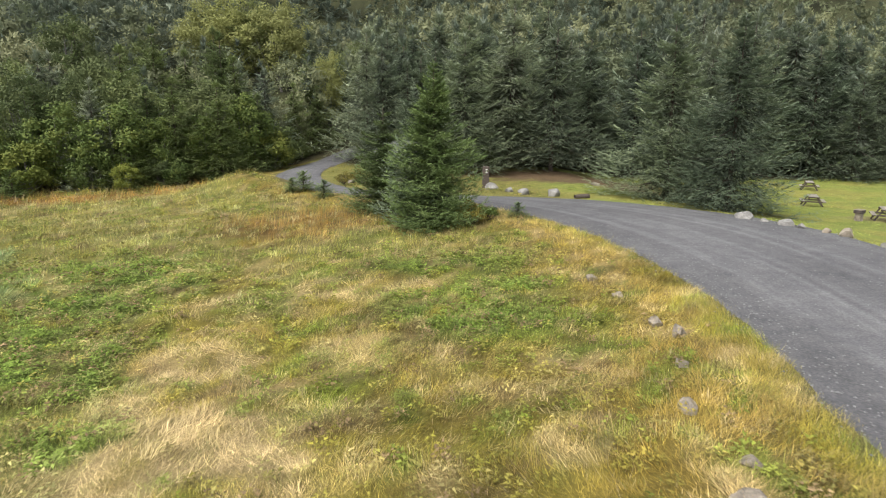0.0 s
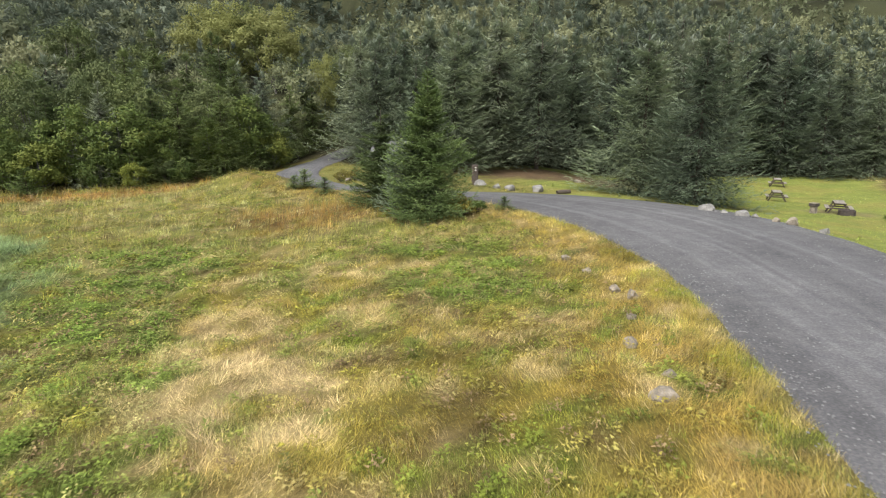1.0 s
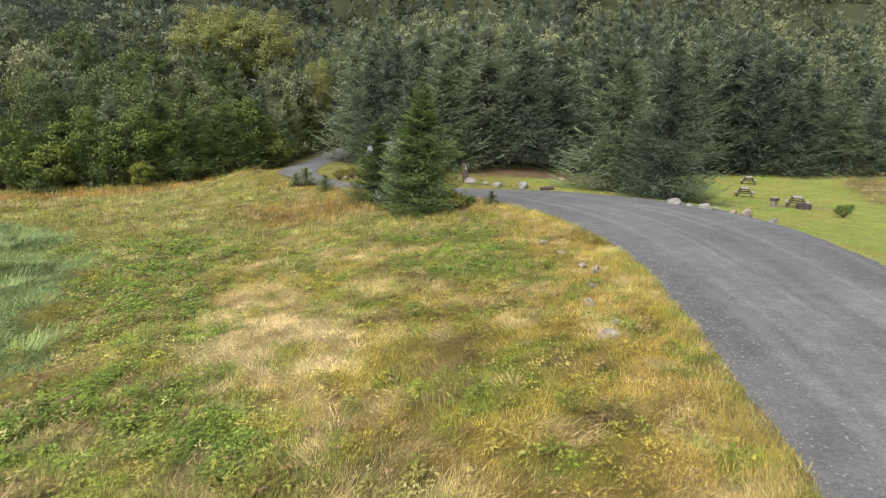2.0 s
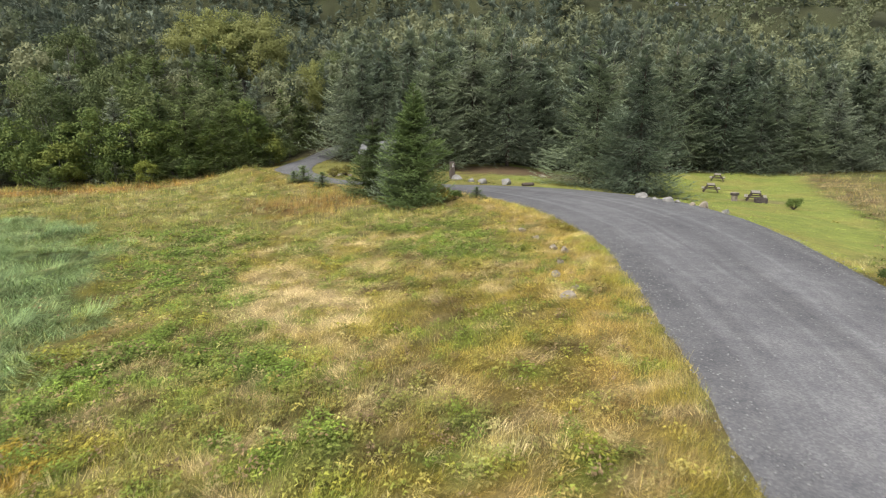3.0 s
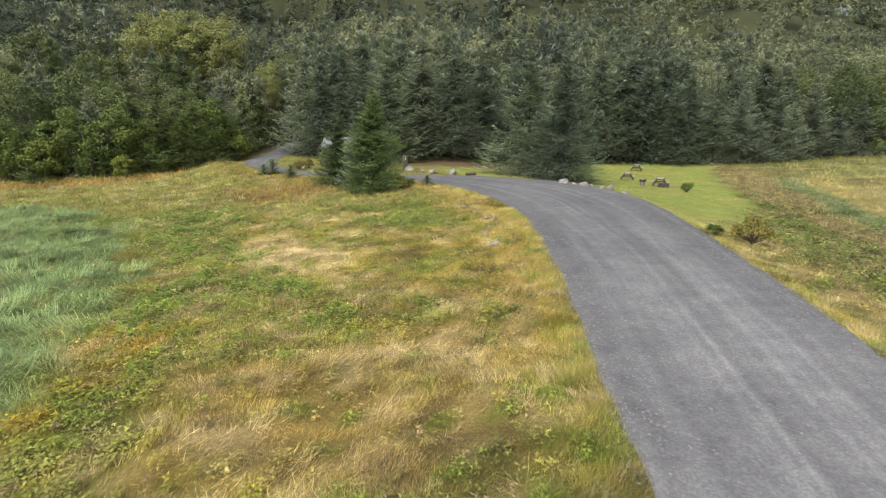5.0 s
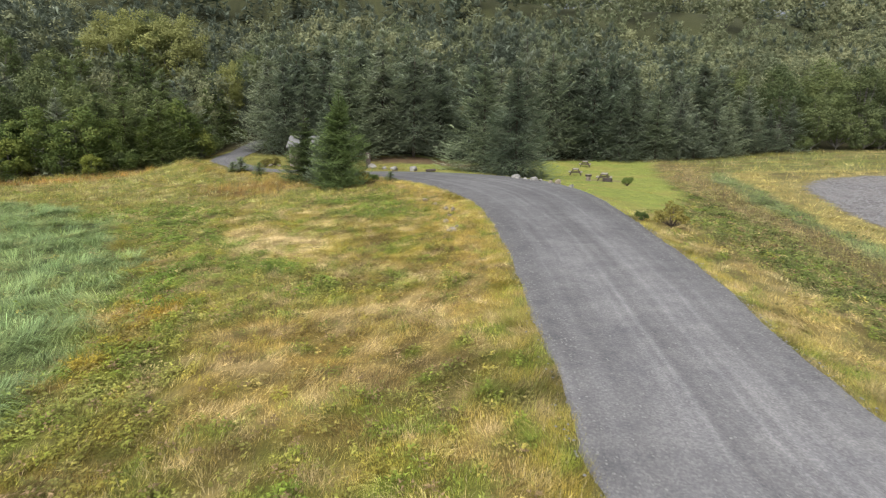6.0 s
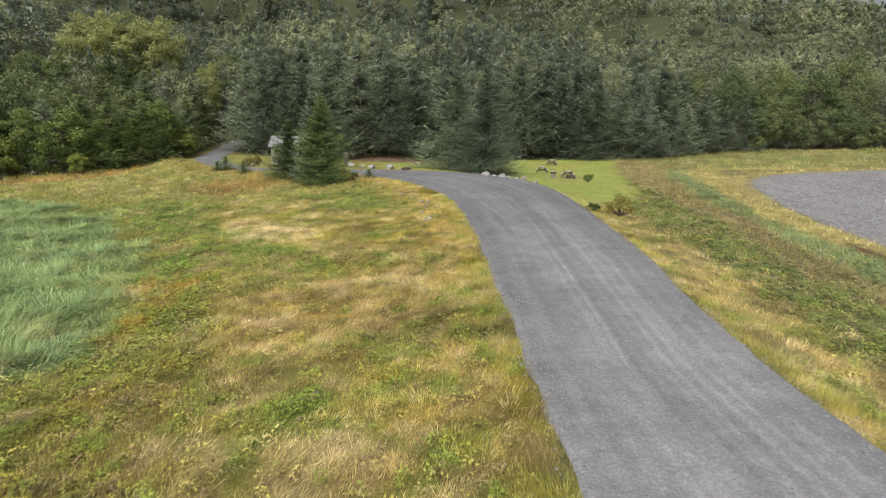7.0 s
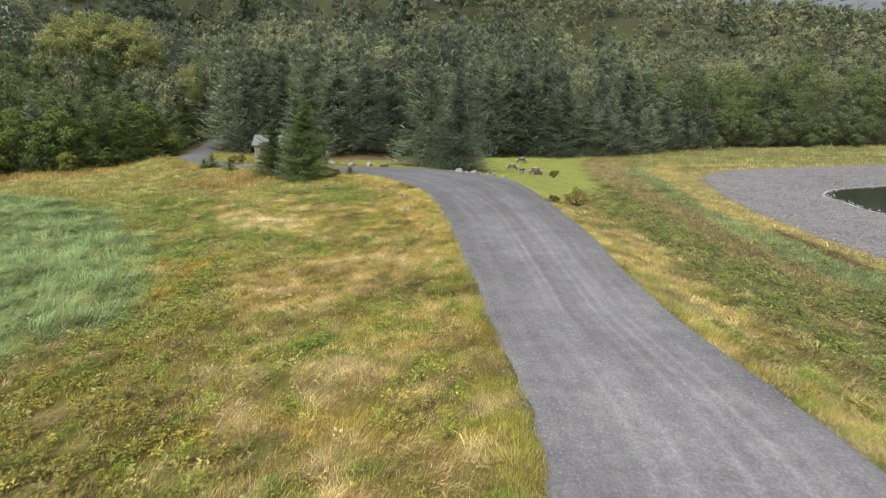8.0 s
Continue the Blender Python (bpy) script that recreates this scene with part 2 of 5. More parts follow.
def gravel_material(name, low, high, pebble, streaks=None):
    m, n, l, bsdf = material(name, 0.9)
    tc, vor = n.new("ShaderNodeTexCoord"), n.new("ShaderNodeTexVoronoi")
    vor.inputs["Scale"].default_value = pebble
    l.new(tc.outputs["Object"], vor.inputs["Vector"])
    mid, wide = noise_node(n, l, 1.6, 5, 0.65), noise_node(n, l, 0.22, 3, 0.5)
    colour = ramp(n, [(0.3, low), (0.7, high)])
    l.new(mid.outputs["Fac"], colour.inputs["Fac"])
    stones = n.new("ShaderNodeSeparateColor")
    l.new(vor.outputs["Color"], stones.inputs[0])
    per = ramp(n, [(0.0, (0.72, 0.72, 0.74)), (0.6, (1.0, 1.0, 1.0)), (1.0, (1.36, 1.34, 1.32))])
    l.new(stones.outputs[0], per.inputs["Fac"])
    c = blend(n, l, "MULTIPLY", 0.75, colour.outputs["Color"], per.outputs["Color"])
    patch = ramp(n, [(0.35, (0.86, 0.86, 0.87)), (0.65, (1.1, 1.1, 1.1))])
    l.new(wide.outputs["Fac"], patch.inputs["Fac"])
    c = blend(n, l, "MULTIPLY", 1.0, c, patch.outputs["Color"])
    if streaks:
        lane = n.new("ShaderNodeAttribute")
        lane.attribute_name = "tint"
        c = blend(n, l, "MULTIPLY", 1.0, c, lane.outputs["Color"])
    l.new(c, bsdf.inputs["Base Color"])
    bump(n, l, bsdf, vor.outputs["Distance"], 0.5, 0.02)
    return m


GROUND = ground_material()
GRAVEL = gravel_material("road_gravel", (0.098, 0.097, 0.10), (0.143, 0.14, 0.139), 30.0, streaks=True)
SHINGLE = gravel_material("beach_shingle", (0.075, 0.07, 0.072), (0.16, 0.15, 0.146), 7.0)
PEBBLE = stone_material("loose_gravel_stone", (0.085, 0.085, 0.09), (0.26, 0.255, 0.25), 20.0)
GRASS = tinted_material("grass_blades", 0.7, 0.45, 0.12)
FAR_LEAVES = tinted_material("far_woods_foliage", 0.75, 0.16, 0.3)
HERB = tinted_material("leafy_herbs", 0.8, 0.34, 0.15)
NEEDLES = foliage_material("spruce_needles", [(0.12, (0.11, 0.13, 0.104)), (0.45, (0.165, 0.188, 0.15)), (0.85, (0.235, 0.255, 0.205))], through=0.25)
GREEN_NEEDLES = foliage_material("green_spruce_needles", [(0.12, (0.076, 0.10, 0.048)), (0.45, (0.13, 0.158, 0.074)), (0.85, (0.205, 0.226, 0.108))], through=0.25)
GREY_NEEDLES = foliage_material("grey_green_spruce_needles", [(0.12, (0.14, 0.155, 0.128)), (0.45, (0.208, 0.228, 0.188)), (0.85, (0.295, 0.305, 0.258))], through=0.25)
YOUNG_NEEDLES = foliage_material("young_spruce_needles", [(0.12, (0.082, 0.116, 0.054)), (0.45, (0.14, 0.18, 0.08)), (0.85, (0.215, 0.25, 0.122))], 0.9, through=0.22)
ALDER = foliage_material("alder_leaves", [(0.12, (0.052, 0.07, 0.03)), (0.45, (0.088, 0.11, 0.047)), (0.85, (0.16, 0.174, 0.072))], 0.4, through=0.25)
DARK_ALDER = foliage_material("dark_alder_leaves", [(0.12, (0.046, 0.062, 0.028)), (0.45, (0.078, 0.098, 0.044)), (0.85, (0.14, 0.155, 0.066))], 0.4, through=0.25)
BRIGHT_LEAVES = foliage_material("yellowing_bush_leaves", [(0.12, (0.10, 0.125, 0.03)), (0.5, (0.17, 0.19, 0.045)), (0.95, (0.30, 0.28, 0.07))], 0.7, through=0.25)
WILLOW = foliage_material("yellow_green_leaves", [(0.12, (0.145, 0.16, 0.058)), (0.45, (0.215, 0.225, 0.085)), (0.85, (0.29, 0.292, 0.12))], 0.4, through=0.35)
THICKET = foliage_material("dark_thicket_leaves", [(0.12, (0.042, 0.066, 0.02)), (0.5, (0.085, 0.118, 0.034)), (0.95, (0.20, 0.21, 0.055))], 0.6, through=0.25)
AUTUMN = foliage_material("autumn_shrub_leaves", [(0.15, (0.09, 0.085, 0.025)), (0.5, (0.18, 0.155, 0.045)), (0.85, (0.36, 0.29, 0.06))], 1.5)
BARK = stone_material("spruce_bark", (0.045, 0.036, 0.03), (0.13, 0.105, 0.085), 4.0, 0.9)
PALE_BARK = stone_material("grey_alder_bark", (0.07, 0.065, 0.055), (0.17, 0.16, 0.14), 4.0, 0.9)
BOULDER = stone_material("pale_granite", (0.10, 0.096, 0.088), (0.29, 0.28, 0.26), 2.2, 0.85, 0.05)
TAN_ROCK = stone_material("tan_granite", (0.15, 0.125, 0.09), (0.34, 0.295, 0.235), 2.2, 0.85, 0.05)
FIELD_ROCK = stone_material("grey_field_stone", (0.10, 0.085, 0.068), (0.33, 0.285, 0.225), 5.0, 0.85, 0.03)
OLD_WOOD = wood_material("weathered_wood", (0.13, 0.115, 0.10), (0.30, 0.27, 0.24))
DARK_WOOD = wood_material("dark_wet_wood", (0.035, 0.027, 0.022), (0.10, 0.08, 0.065))
CHAR = stone_material("rusty_steel", (0.03, 0.027, 0.025), (0.09, 0.07, 0.06), 8.0, 0.7)
PANEL = wood_material("tan_board_siding", (0.13, 0.115, 0.09), (0.21, 0.185, 0.15), (18, 18, 1.5))
ROOFING = stone_material("grey_roof_shingle", (0.09, 0.09, 0.09), (0.165, 0.165, 0.16), 6.0, 0.8)
SIGN_WHITE, _n, _l, _b = material("white_sign_paint", 0.5)
_b.inputs["Base Color"].default_value = (0.5, 0.49, 0.46, 1)
WATER, _n, _l, _b = material("dark_sea_water", 0.06)
_b.inputs["Base Color"].default_value = (0.008, 0.012, 0.012, 1)
_b.inputs["Specular IOR Level"].default_value = 0.5
_w = noise_node(_n, _l, 2.2, 5, 0.6)
bump(_n, _l, _b, _w.outputs["Fac"], 0.2, 0.05)
FOAM, _n, _l, _b = material("thin_foam", 0.6)
_b.inputs["Base Color"].default_value = (0.28, 0.29, 0.29, 1)
HAZE_HILL = stone_material("far_misty_slope", (0.085, 0.095, 0.105), (0.12, 0.13, 0.14), 0.02, 1.0, 0.0)


# ---- mesh helpers ----
def mesh_object(name, verts, faces, mat, tint=None, smooth=False):
    """One mesh object from arrays: faces are (count, 3) or (count, 4) vertex numbers, or a list of such arrays."""
    me = bpy.data.meshes.new(name)
    verts = np.asarray(verts, np.float32)
    groups = [np.asarray(f, np.int32) for f in (faces if isinstance(faces, list) else [faces]) if len(f)]
    loops = np.concatenate([f.ravel() for f in groups])
    sizes = np.concatenate([np.full(len(f), f.shape[1], np.int32) for f in groups])
    me.vertices.add(len(verts))
    me.vertices.foreach_set("co", verts.ravel())
    me.loops.add(len(loops))
    me.loops.foreach_set("vertex_index", loops)
    me.polygons.add(len(sizes))
    me.polygons.foreach_set("loop_start", (np.cumsum(sizes) - sizes).astype(np.int32))
    if smooth:
        me.polygons.foreach_set("use_smooth", np.ones(len(sizes), bool))
    me.update(calc_edges=True)
    if tint is not None:
        rgba = np.ones((len(verts), 4), np.float32)
        rgba[:, :3] = tint
        me.attributes.new("tint", "FLOAT_COLOR", "POINT").data.foreach_set("color", rgba.ravel())
    me.materials.append(mat)
    return new(name, me)


def part(name, bm, mat, parent, label="", smooth=False):
    me = bpy.data.meshes.new(name)
    bm.normal_update()
    bm.to_mesh(me)
    bm.free()
    me.materials.append(mat)
    if smooth:
        me.polygons.foreach_set("use_smooth", np.ones(len(me.polygons), bool))
    ob = new(name, me)
    ob.parent = parent
    return tagged(ob, label)


def box(bm, size, m, bevel=0.0):
    """Adds a box, its edges broken by bevel, at the pose m."""
    made = bmesh.ops.create_cube(bm, size=1.0, matrix=m @ Matrix.Diagonal((*size, 1)))
    if bevel:
        edges = list({e for v in made["verts"] for e in v.link_edges})
        bmesh.ops.bevel(bm, geom=edges, offset=bevel, segments=1, affect="EDGES")


def tube(path, radii, sides):
    """Vertices and quads of a tapered tube along a path."""
    path = np.asarray(path, float)
    along = np.gradient(path, axis=0)
    along /= np.linalg.norm(along, axis=1)[:, None] + 1e-9
    ref = np.where(np.abs(along[:, 2:3]) > 0.9, [[1.0, 0, 0]], [[0, 0, 1.0]])
    u = np.cross(along, ref)
    u /= np.linalg.norm(u, axis=1)[:, None] + 1e-9
    v = np.cross(along, u)
    a = np.linspace(0, 2 * np.pi, sides, endpoint=False)
    ring = np.cos(a)[None, :, None] * u[:, None] + np.sin(a)[None, :, None] * v[:, None]
    verts = (path[:, None] + ring * np.asarray(radii, float)[:, None, None]).reshape(-1, 3)
    i, j = np.meshgrid(np.arange(len(path) - 1), np.arange(sides), indexing="ij")
    k = (j + 1) % sides
    quads = np.stack([i * sides + j, i * sides + k, (i + 1) * sides + k, (i + 1) * sides + j], -1).reshape(-1, 4)
    return verts, quads


def joined(pieces):
    """Many (verts, faces) as one."""
    verts, faces, n = [], [], 0
    for v, f in pieces:
        verts.append(v)
        faces.append(f + n)
        n += len(v)
    return np.vstack(verts), np.vstack(faces)


def unit(v):
    return v / (np.linalg.norm(v, axis=-1, keepdims=True) + 1e-9)


def diamonds(base, along, across, length, width, fold=0.0):
    """Leaf-shaped slips: two triangles each, from base along a direction."""
    length, width = np.asarray(length)[:, None], np.asarray(width)[:, None]
    mid = base + along * length * 0.45
    lift = np.cross(along, across) * width * fold
    verts = np.stack([base, mid - across * width / 2 + lift, base + along * length, mid + across * width / 2 + lift], 1).reshape(-1, 3)
    n = np.arange(len(base))[:, None] * 4
    return verts, np.concatenate([n + [0, 1, 2], n + [0, 2, 3]])


def slivers(base, along, across, length, width):
    """The plainest leaves, for trees far off: one triangle each."""
    length, width = np.asarray(length)[:, None], np.asarray(width)[:, None]
    verts = np.stack([base - across * width / 2, base + across * width / 2, base + along * length], 1).reshape(-1, 3)
    return verts, np.arange(len(base) * 3).reshape(-1, 3)


# ---- trees ----
def frond_spruce(seed, h, spread, limbs, twigs, slips, slip, bare=0.05, droop=0.2, hang=0.25, upturn=0.2, taper=0.8, ragged=0.25, fan=0.42, narrow=(0.22, 0.34), leader=0.06, loose=0.14, fresh=1.2, step=0.052, core=1200, rise=0.0):
    """Trunk and crown of a spruce: limbs that sag and turn up at the tip, twigs in flat fronds along them, needles along the twigs."""
    rng = np.random.default_rng(seed)
    lean = rng.normal(0, 0.008, 2)
    heights = np.linspace(0, h, 9)
    axis = np.stack([lean[0] * heights + 0.02 * np.sin(heights * 0.7), lean[1] * heights, heights], 1)
    trunk = [tube(axis, (0.011 * h + 0.04) * (1 - heights / h) ** 0.9 + 0.01, 8)]
    # limbs stand in loose whorls, thinner towards the top
    f = bare + (1 - leader - bare) * (1 - (1 - rng.uniform(0, 1, limbs)) ** 0.72)
    f = np.clip(np.round(f / step) * step + rng.normal(0, 0.13, limbs) * step, bare * 0.5, 1 - leader)
    f = np.concatenate([f, 1 - leader * np.repeat([0.95, 0.62, 0.32], 4)])
    n = len(f)
    az = np.arange(n) * 2.39996 + rng.uniform(-0.5, 0.5, n)
    out = np.stack([np.cos(az), np.sin(az), np.zeros(n)], 1)
    side = np.stack([-out[:, 1], out[:, 0], np.zeros(n)], 1)
    lobe = 1 + 0.12 * np.sin(az * 2 + f * 9 + seed)
    reach = spread * (0.03 + 0.97 * (1 - f) ** taper) * np.minimum(1, 0.78 + f * 2.4) * rng.uniform(1 - 1.3 * ragged, 1 + 0.8 * ragged, n) * lobe
    tilt = np.interp(f, [0, 0.35, 0.7, 0.9, 1], [-0.3, -0.18, 0.05, 0.3, 0.8]) + rng.normal(0, 0.07, n) + rise
    root = np.stack([np.interp(f * h, heights, axis[:, 0]), np.interp(f * h, heights, axis[:, 1]), f * h], 1)

    def limb_at(k, s):
        r = reach[k]
        p = root[k] + out[k] * (r * s * np.cos(tilt[k]))[:, None]
        p[:, 2] += r * (np.sin(tilt[k]) * s - droop * np.sin(np.pi * s) * 0.5 + upturn * s**3 * np.clip(1.2 - f[k], 0, 1))
        return p

    for k in range(0, n, max(1, n // 26)):
        trunk.append(tube(limb_at(np.full(4, k), np.array([0.0, 0.33, 0.66, 0.92])), [0.0022 * h + 0.012, 0.0016 * h + 0.008, 0.007, 0.004], 4))
    # twigs
    k = np.repeat(np.arange(n), twigs)
    j = np.tile(np.arange(twigs), n)
    s = np.clip(0.1 + 0.9 * ((j + rng.uniform(0.2, 0.8, len(k))) / twigs) ** 0.85, 0, 1)
    at = limb_at(k, s)
    ahead = unit(limb_at(k, s + 0.02) - at)
    sign = np.where(j % 2 == 0, 1.0, -1.0)
    turn = sign * np.where(j == twigs - 1, 0.1, rng.uniform(0.55, 1.05, len(k)))
    way = unit(ahead * np.cos(turn)[:, None] + side[k] * np.sin(turn)[:, None] + np.stack([np.zeros(len(k))] * 2 + [rng.normal(0.02, 0.16, len(k))], 1))
    long = reach[k] * fan * (0.28 + 0.72 * np.sin(np.pi * np.clip(s, 0, 1) ** 0.8) ** 0.8) * rng.uniform(0.65, 1.2, len(k)) + slip * 0.4
    # needles
    q = np.repeat(np.arange(len(k)), slips)
    u = (np.tile(np.arange(slips), len(k)) + rng.uniform(0.1, 0.9, len(q))) / slips
    p = at[q] + way[q] * (long[q] * u)[:, None]
    p[:, 2] -= hang * long[q] * u**1.6 * np.clip(1.25 - f[k][q], 0, 1)
    flat_side = unit(np.cross(way[q], np.array([[0, 0, 1.0]])))
    bend = np.where(np.tile(np.arange(slips), len(k)) % 2 == 0, 1, -1) * rng.uniform(0.25, 0.8, len(q))
    aim = unit(way[q] * np.cos(bend)[:, None] + flat_side * np.sin(bend)[:, None] + np.stack([np.zeros(len(q))] * 2 + [rng.normal(-0.05, loose, len(q))], 1))
    normal = unit(np.stack([rng.normal(0, loose, len(q)), rng.normal(0, loose, len(q)), np.ones(len(q))], 1))
    across = unit(np.cross(aim, normal))
    size = slip * rng.uniform(0.65, 1.3, len(q)) * np.minimum(1, 0.3 + reach[k][q] / (spread * 0.4))
    v, faces = slivers(p, aim, across, size, size * rng.uniform(*narrow, len(q)))
    # needle tint: fresh tips paler, inner needles darkened as painted crown shade
    tipward = np.clip(0.55 * s[q] + 0.45 * u + rng.normal(0, 0.12, len(q)), 0, 1)[:, None]
    shade_tint = np.array([[0.72, 0.75, 0.70]]) * (1 - tipward) + np.array([[fresh, fresh * 1.05, fresh * 0.86]]) * tipward
    # bare, half-dead twigs close round the trunk, inner crown shade put into their tint
    cf = bare + (0.9 - bare) * (1 - (1 - rng.uniform(0, 1, core)) ** 0.7)
    ca = rng.uniform(0, 2 * np.pi, core)
    cr = spread * (1 - cf) ** taper * rng.uniform(0.02, 0.38, core)
    cp = np.stack([cr * np.cos(ca), cr * np.sin(ca), cf * h], 1)
    cd = unit(np.stack([np.cos(ca), np.sin(ca), rng.normal(-0.5, 0.4, core)], 1))
    cv, cfaces = slivers(cp, cd, unit(np.stack([-np.sin(ca), np.cos(ca), rng.normal(0, 0.7, core)], 1)), np.full(core, slip * 1.3), slip * 0.45 * rng.uniform(0.6, 1.3, core))
    # leader
    lz = h * (1 - leader * np.linspace(1.0, 0.0, 10))
    la = np.arange(10) * 2.4
    ldir = unit(np.stack([np.cos(la) * 0.5, np.sin(la) * 0.5, np.ones(10)], 1))
    lv, lf = slivers(np.stack([np.full(10, axis[-1, 0]), np.full(10, axis[-1, 1]), lz], 1), ldir, unit(np.cross(ldir, rng.normal(0, 1, (10, 3)))), np.full(10, slip * 1.1), np.full(10, slip * 0.25))
    v, faces = joined([(v, faces), (cv, cfaces), (lv, lf)])
    return joined(trunk), (v, faces, np.concatenate([np.repeat(shade_tint, 3, 0), np.tile([[0.55, 0.56, 0.52]], (core * 3, 1)), np.full((30, 3), 1.2)]))


def broadleaf_meshes(seed, h, spread, clumps, leaves, leaf, low=0.3, lobes=1.0, skirt=-0.45, shape=diamonds):
    """Trunk with limbs, and a crown of leaf clumps with gaps, of a broad-leaved tree or shrub."""
    rng = np.random.default_rng(seed)
    fork = h * low
    wood = [tube([(0, 0, -0.1), (0.02 * h * rng.normal(), 0.02 * h * rng.normal(), fork), (0.05 * h * rng.normal(), 0.05 * h * rng.normal(), h * 0.82)], [0.012 * h + 0.02, 0.009 * h + 0.015, 0.012], 7)]
    az, el = rng.uniform(0, 2 * np.pi, clumps), np.arcsin(rng.uniform(skirt, 1, clumps))
    r = rng.uniform(0.55, 1.0, clumps) ** 0.6 * rng.uniform(1 - 0.28 * lobes, 1 + 0.12 * lobes, clumps)
    mid = (h + fork * 0.8) / 2
    centre = np.stack([spread * 0.82 * r * np.cos(el) * np.cos(az), spread * 0.82 * r * np.cos(el) * np.sin(az), mid + (h - mid) * 0.9 * r * np.sin(el)], 1)
    centre[:, 2] = np.maximum(centre[:, 2], h * 0.12)
    for c in centre[:: max(1, clumps // 14)]:
        start = np.array([0, 0, fork * rng.uniform(0.7, 1.6)])
        wood.append(tube([start, start * 0.4 + c * 0.6 - [0, 0, 0.06 * h], c], [0.006 * h + 0.012, 0.004 * h + 0.008, 0.006], 5))
    m = clumps * leaves
    which = np.repeat(np.arange(clumps), leaves)
    size = spread * rng.uniform(0.2, 0.34, clumps)
    d = unit(rng.normal(0, 1, (m, 3))) * (rng.uniform(0, 1, m) ** 0.45)[:, None]
    d[:, 2] *= 0.75
    at = centre[which] + d * size[which][:, None]
    out = unit(unit(d) + 0.5 * unit(at - [0, 0, mid * 0.8]) + rng.normal(0, 0.3, (m, 3)))
    across = unit(np.cross(out, unit(rng.normal(0, 1, (m, 3)) + [0, 0, 0.6])))
    along = unit(np.cross(across, out) + 0.4 * out)
    at[:, 2] = np.maximum(at[:, 2], 0.03)
    crown = shape(at, along, across, leaf * rng.uniform(0.6, 1.4, m), leaf * rng.uniform(0.45, 0.85, m))
    return joined(wood), crown


def plant(name, kinds, x, y, turn=0.0, size=1.0, wide=1.0, label="", category="tree", group="", sink=0.05):
    """A tree or shrub: an Empty on the ground with its trunk and crown; kinds holds their shared meshes."""
    top = new(name)
    top.matrix_world = Matrix.Translation((x, y, ground_z(x, y) - sink)) @ Matrix.Rotation(turn, 4, "Z") @ Matrix.Diagonal((size * wide, size * wide, size, 1))
    for part_name, mesh in kinds:
        ob = new(part_name, mesh)
        ob.parent = top
    return tagged(top, label, category, group)


def shared(meshes, bark, leaves):
    """The two meshes of a plant, ready to be shared by several."""
    made = []
    for name, (v, f, *shade_tint), mat in (("trunk", meshes[0], bark), ("crown", meshes[1], leaves)):
        ob = mesh_object(name, v, f, mat, shade_tint[0] if shade_tint else np.ones((len(v), 3)), smooth=name == "trunk")
        made.append((name, ob.data))
        bpy.data.objects.remove(ob)
    return made


# ---- what grows where ----
STRAW, GOLD, OLIVE, GREEN = (0.53, 0.43, 0.275), (0.395, 0.30, 0.085), (0.30, 0.265, 0.055), (0.18, 0.25, 0.038)
BLUE_GREEN, YELLOW_GREEN, LAWN = (0.14, 0.215, 0.09), (0.27, 0.255, 0.05), (0.24, 0.305, 0.085)
BROWN, SOIL, LEAF_GREEN, AMBER = (0.22, 0.165, 0.09), (0.075, 0.072, 0.04), (0.15, 0.24, 0.045), (0.40, 0.25, 0.035)


# bands of growth along the bank above the beach
DRY_BAND = smooth_line([(39, 46), (30.7, 29), (25.2, 14.6), (21.6, 4.8), (18, -3), (16, -9)], 2.0)
SEDGE_BAND = smooth_line([(46, 40.5), (38.5, 35), (32.2, 23.5), (27.6, 12.4), (23.6, 3.4), (20.9, -2.7), (19.6, -7), (18, -12)], 2.0)
PALE_BAND = smooth_line([(60, 36), (50, 39), (43.2, 37.5), (36.8, 27.4), (32.6, 18), (28.8, 10), (25.4, 2.4)], 2.0)
WRACK = smooth_line([(24.9, 2.2), (24.0, 0.0), (22.7, -3.4), (21.2, -7.6), (20, -12)], 1.0)


def spot(x, y, cx, cy, rx, ry, edge=0.35):
    """1 inside an oval, 0 outside, with a torn edge."""
    d = np.hypot((x - cx) / rx, (y - cy) / ry)
    d = d + (soft_noise(x, y, 1.1, 31, 4) - 0.5) * 1.3
    return 1 - ease(d, 1 - edge, 1 + edge)


def toward(colour, other, amount):
    amount = np.asarray(amount)[:, None]
    return colour * (1 - amount) + np.array(other) * amount


def lawn_mask(x, y, left, right):
    south = np.interp(x, [10, 12, 15.2, 18.7, 21.5, 24.3, 26.5, 31.2, 36.2, 41], [7.5, 8.3, 10, 13, 16, 20, 25.5, 34.5, 43.5, 52])
    rough = (soft_noise(x, y, 2.5, 77, 4) - 0.5) * 3.6
    m = ease(y - south + rough, -1.5, 2.0) * ease(40.5 - x + rough, -0.5, 1.5) * ease(forest_edge(x) + 2 - y, 0, 2)
    return m * (right > 0) * ease(x + 13 - 0.0 * y, 0, 2)


def dirt_mask(x, y):
    return np.maximum(spot(x, y, 10.5, 48.5, 7.5, 4.2), spot(x, y, 14.0, 43.5, 2.6, 3.6)) * ease(y - 38.5, 0, 3)


def sedge_mask(x, y):
    """The lush blue-green sedge at the foot of the slope."""
    edge = np.interp(y, [-14, -10, -6, 0, 8, 13, 20, 27.5, 30], [-17, -11.5, -9.8, -9.4, -9.8, -11.0, -14.6, -20, -45])
    return ease(edge - x + (soft_noise(x, y, 3, 41, 4) - 0.5) * 4.5 + (soft_noise(x, y, 0.6, 43, 2) - 0.5) * 2.4, -1.0, 1.0)


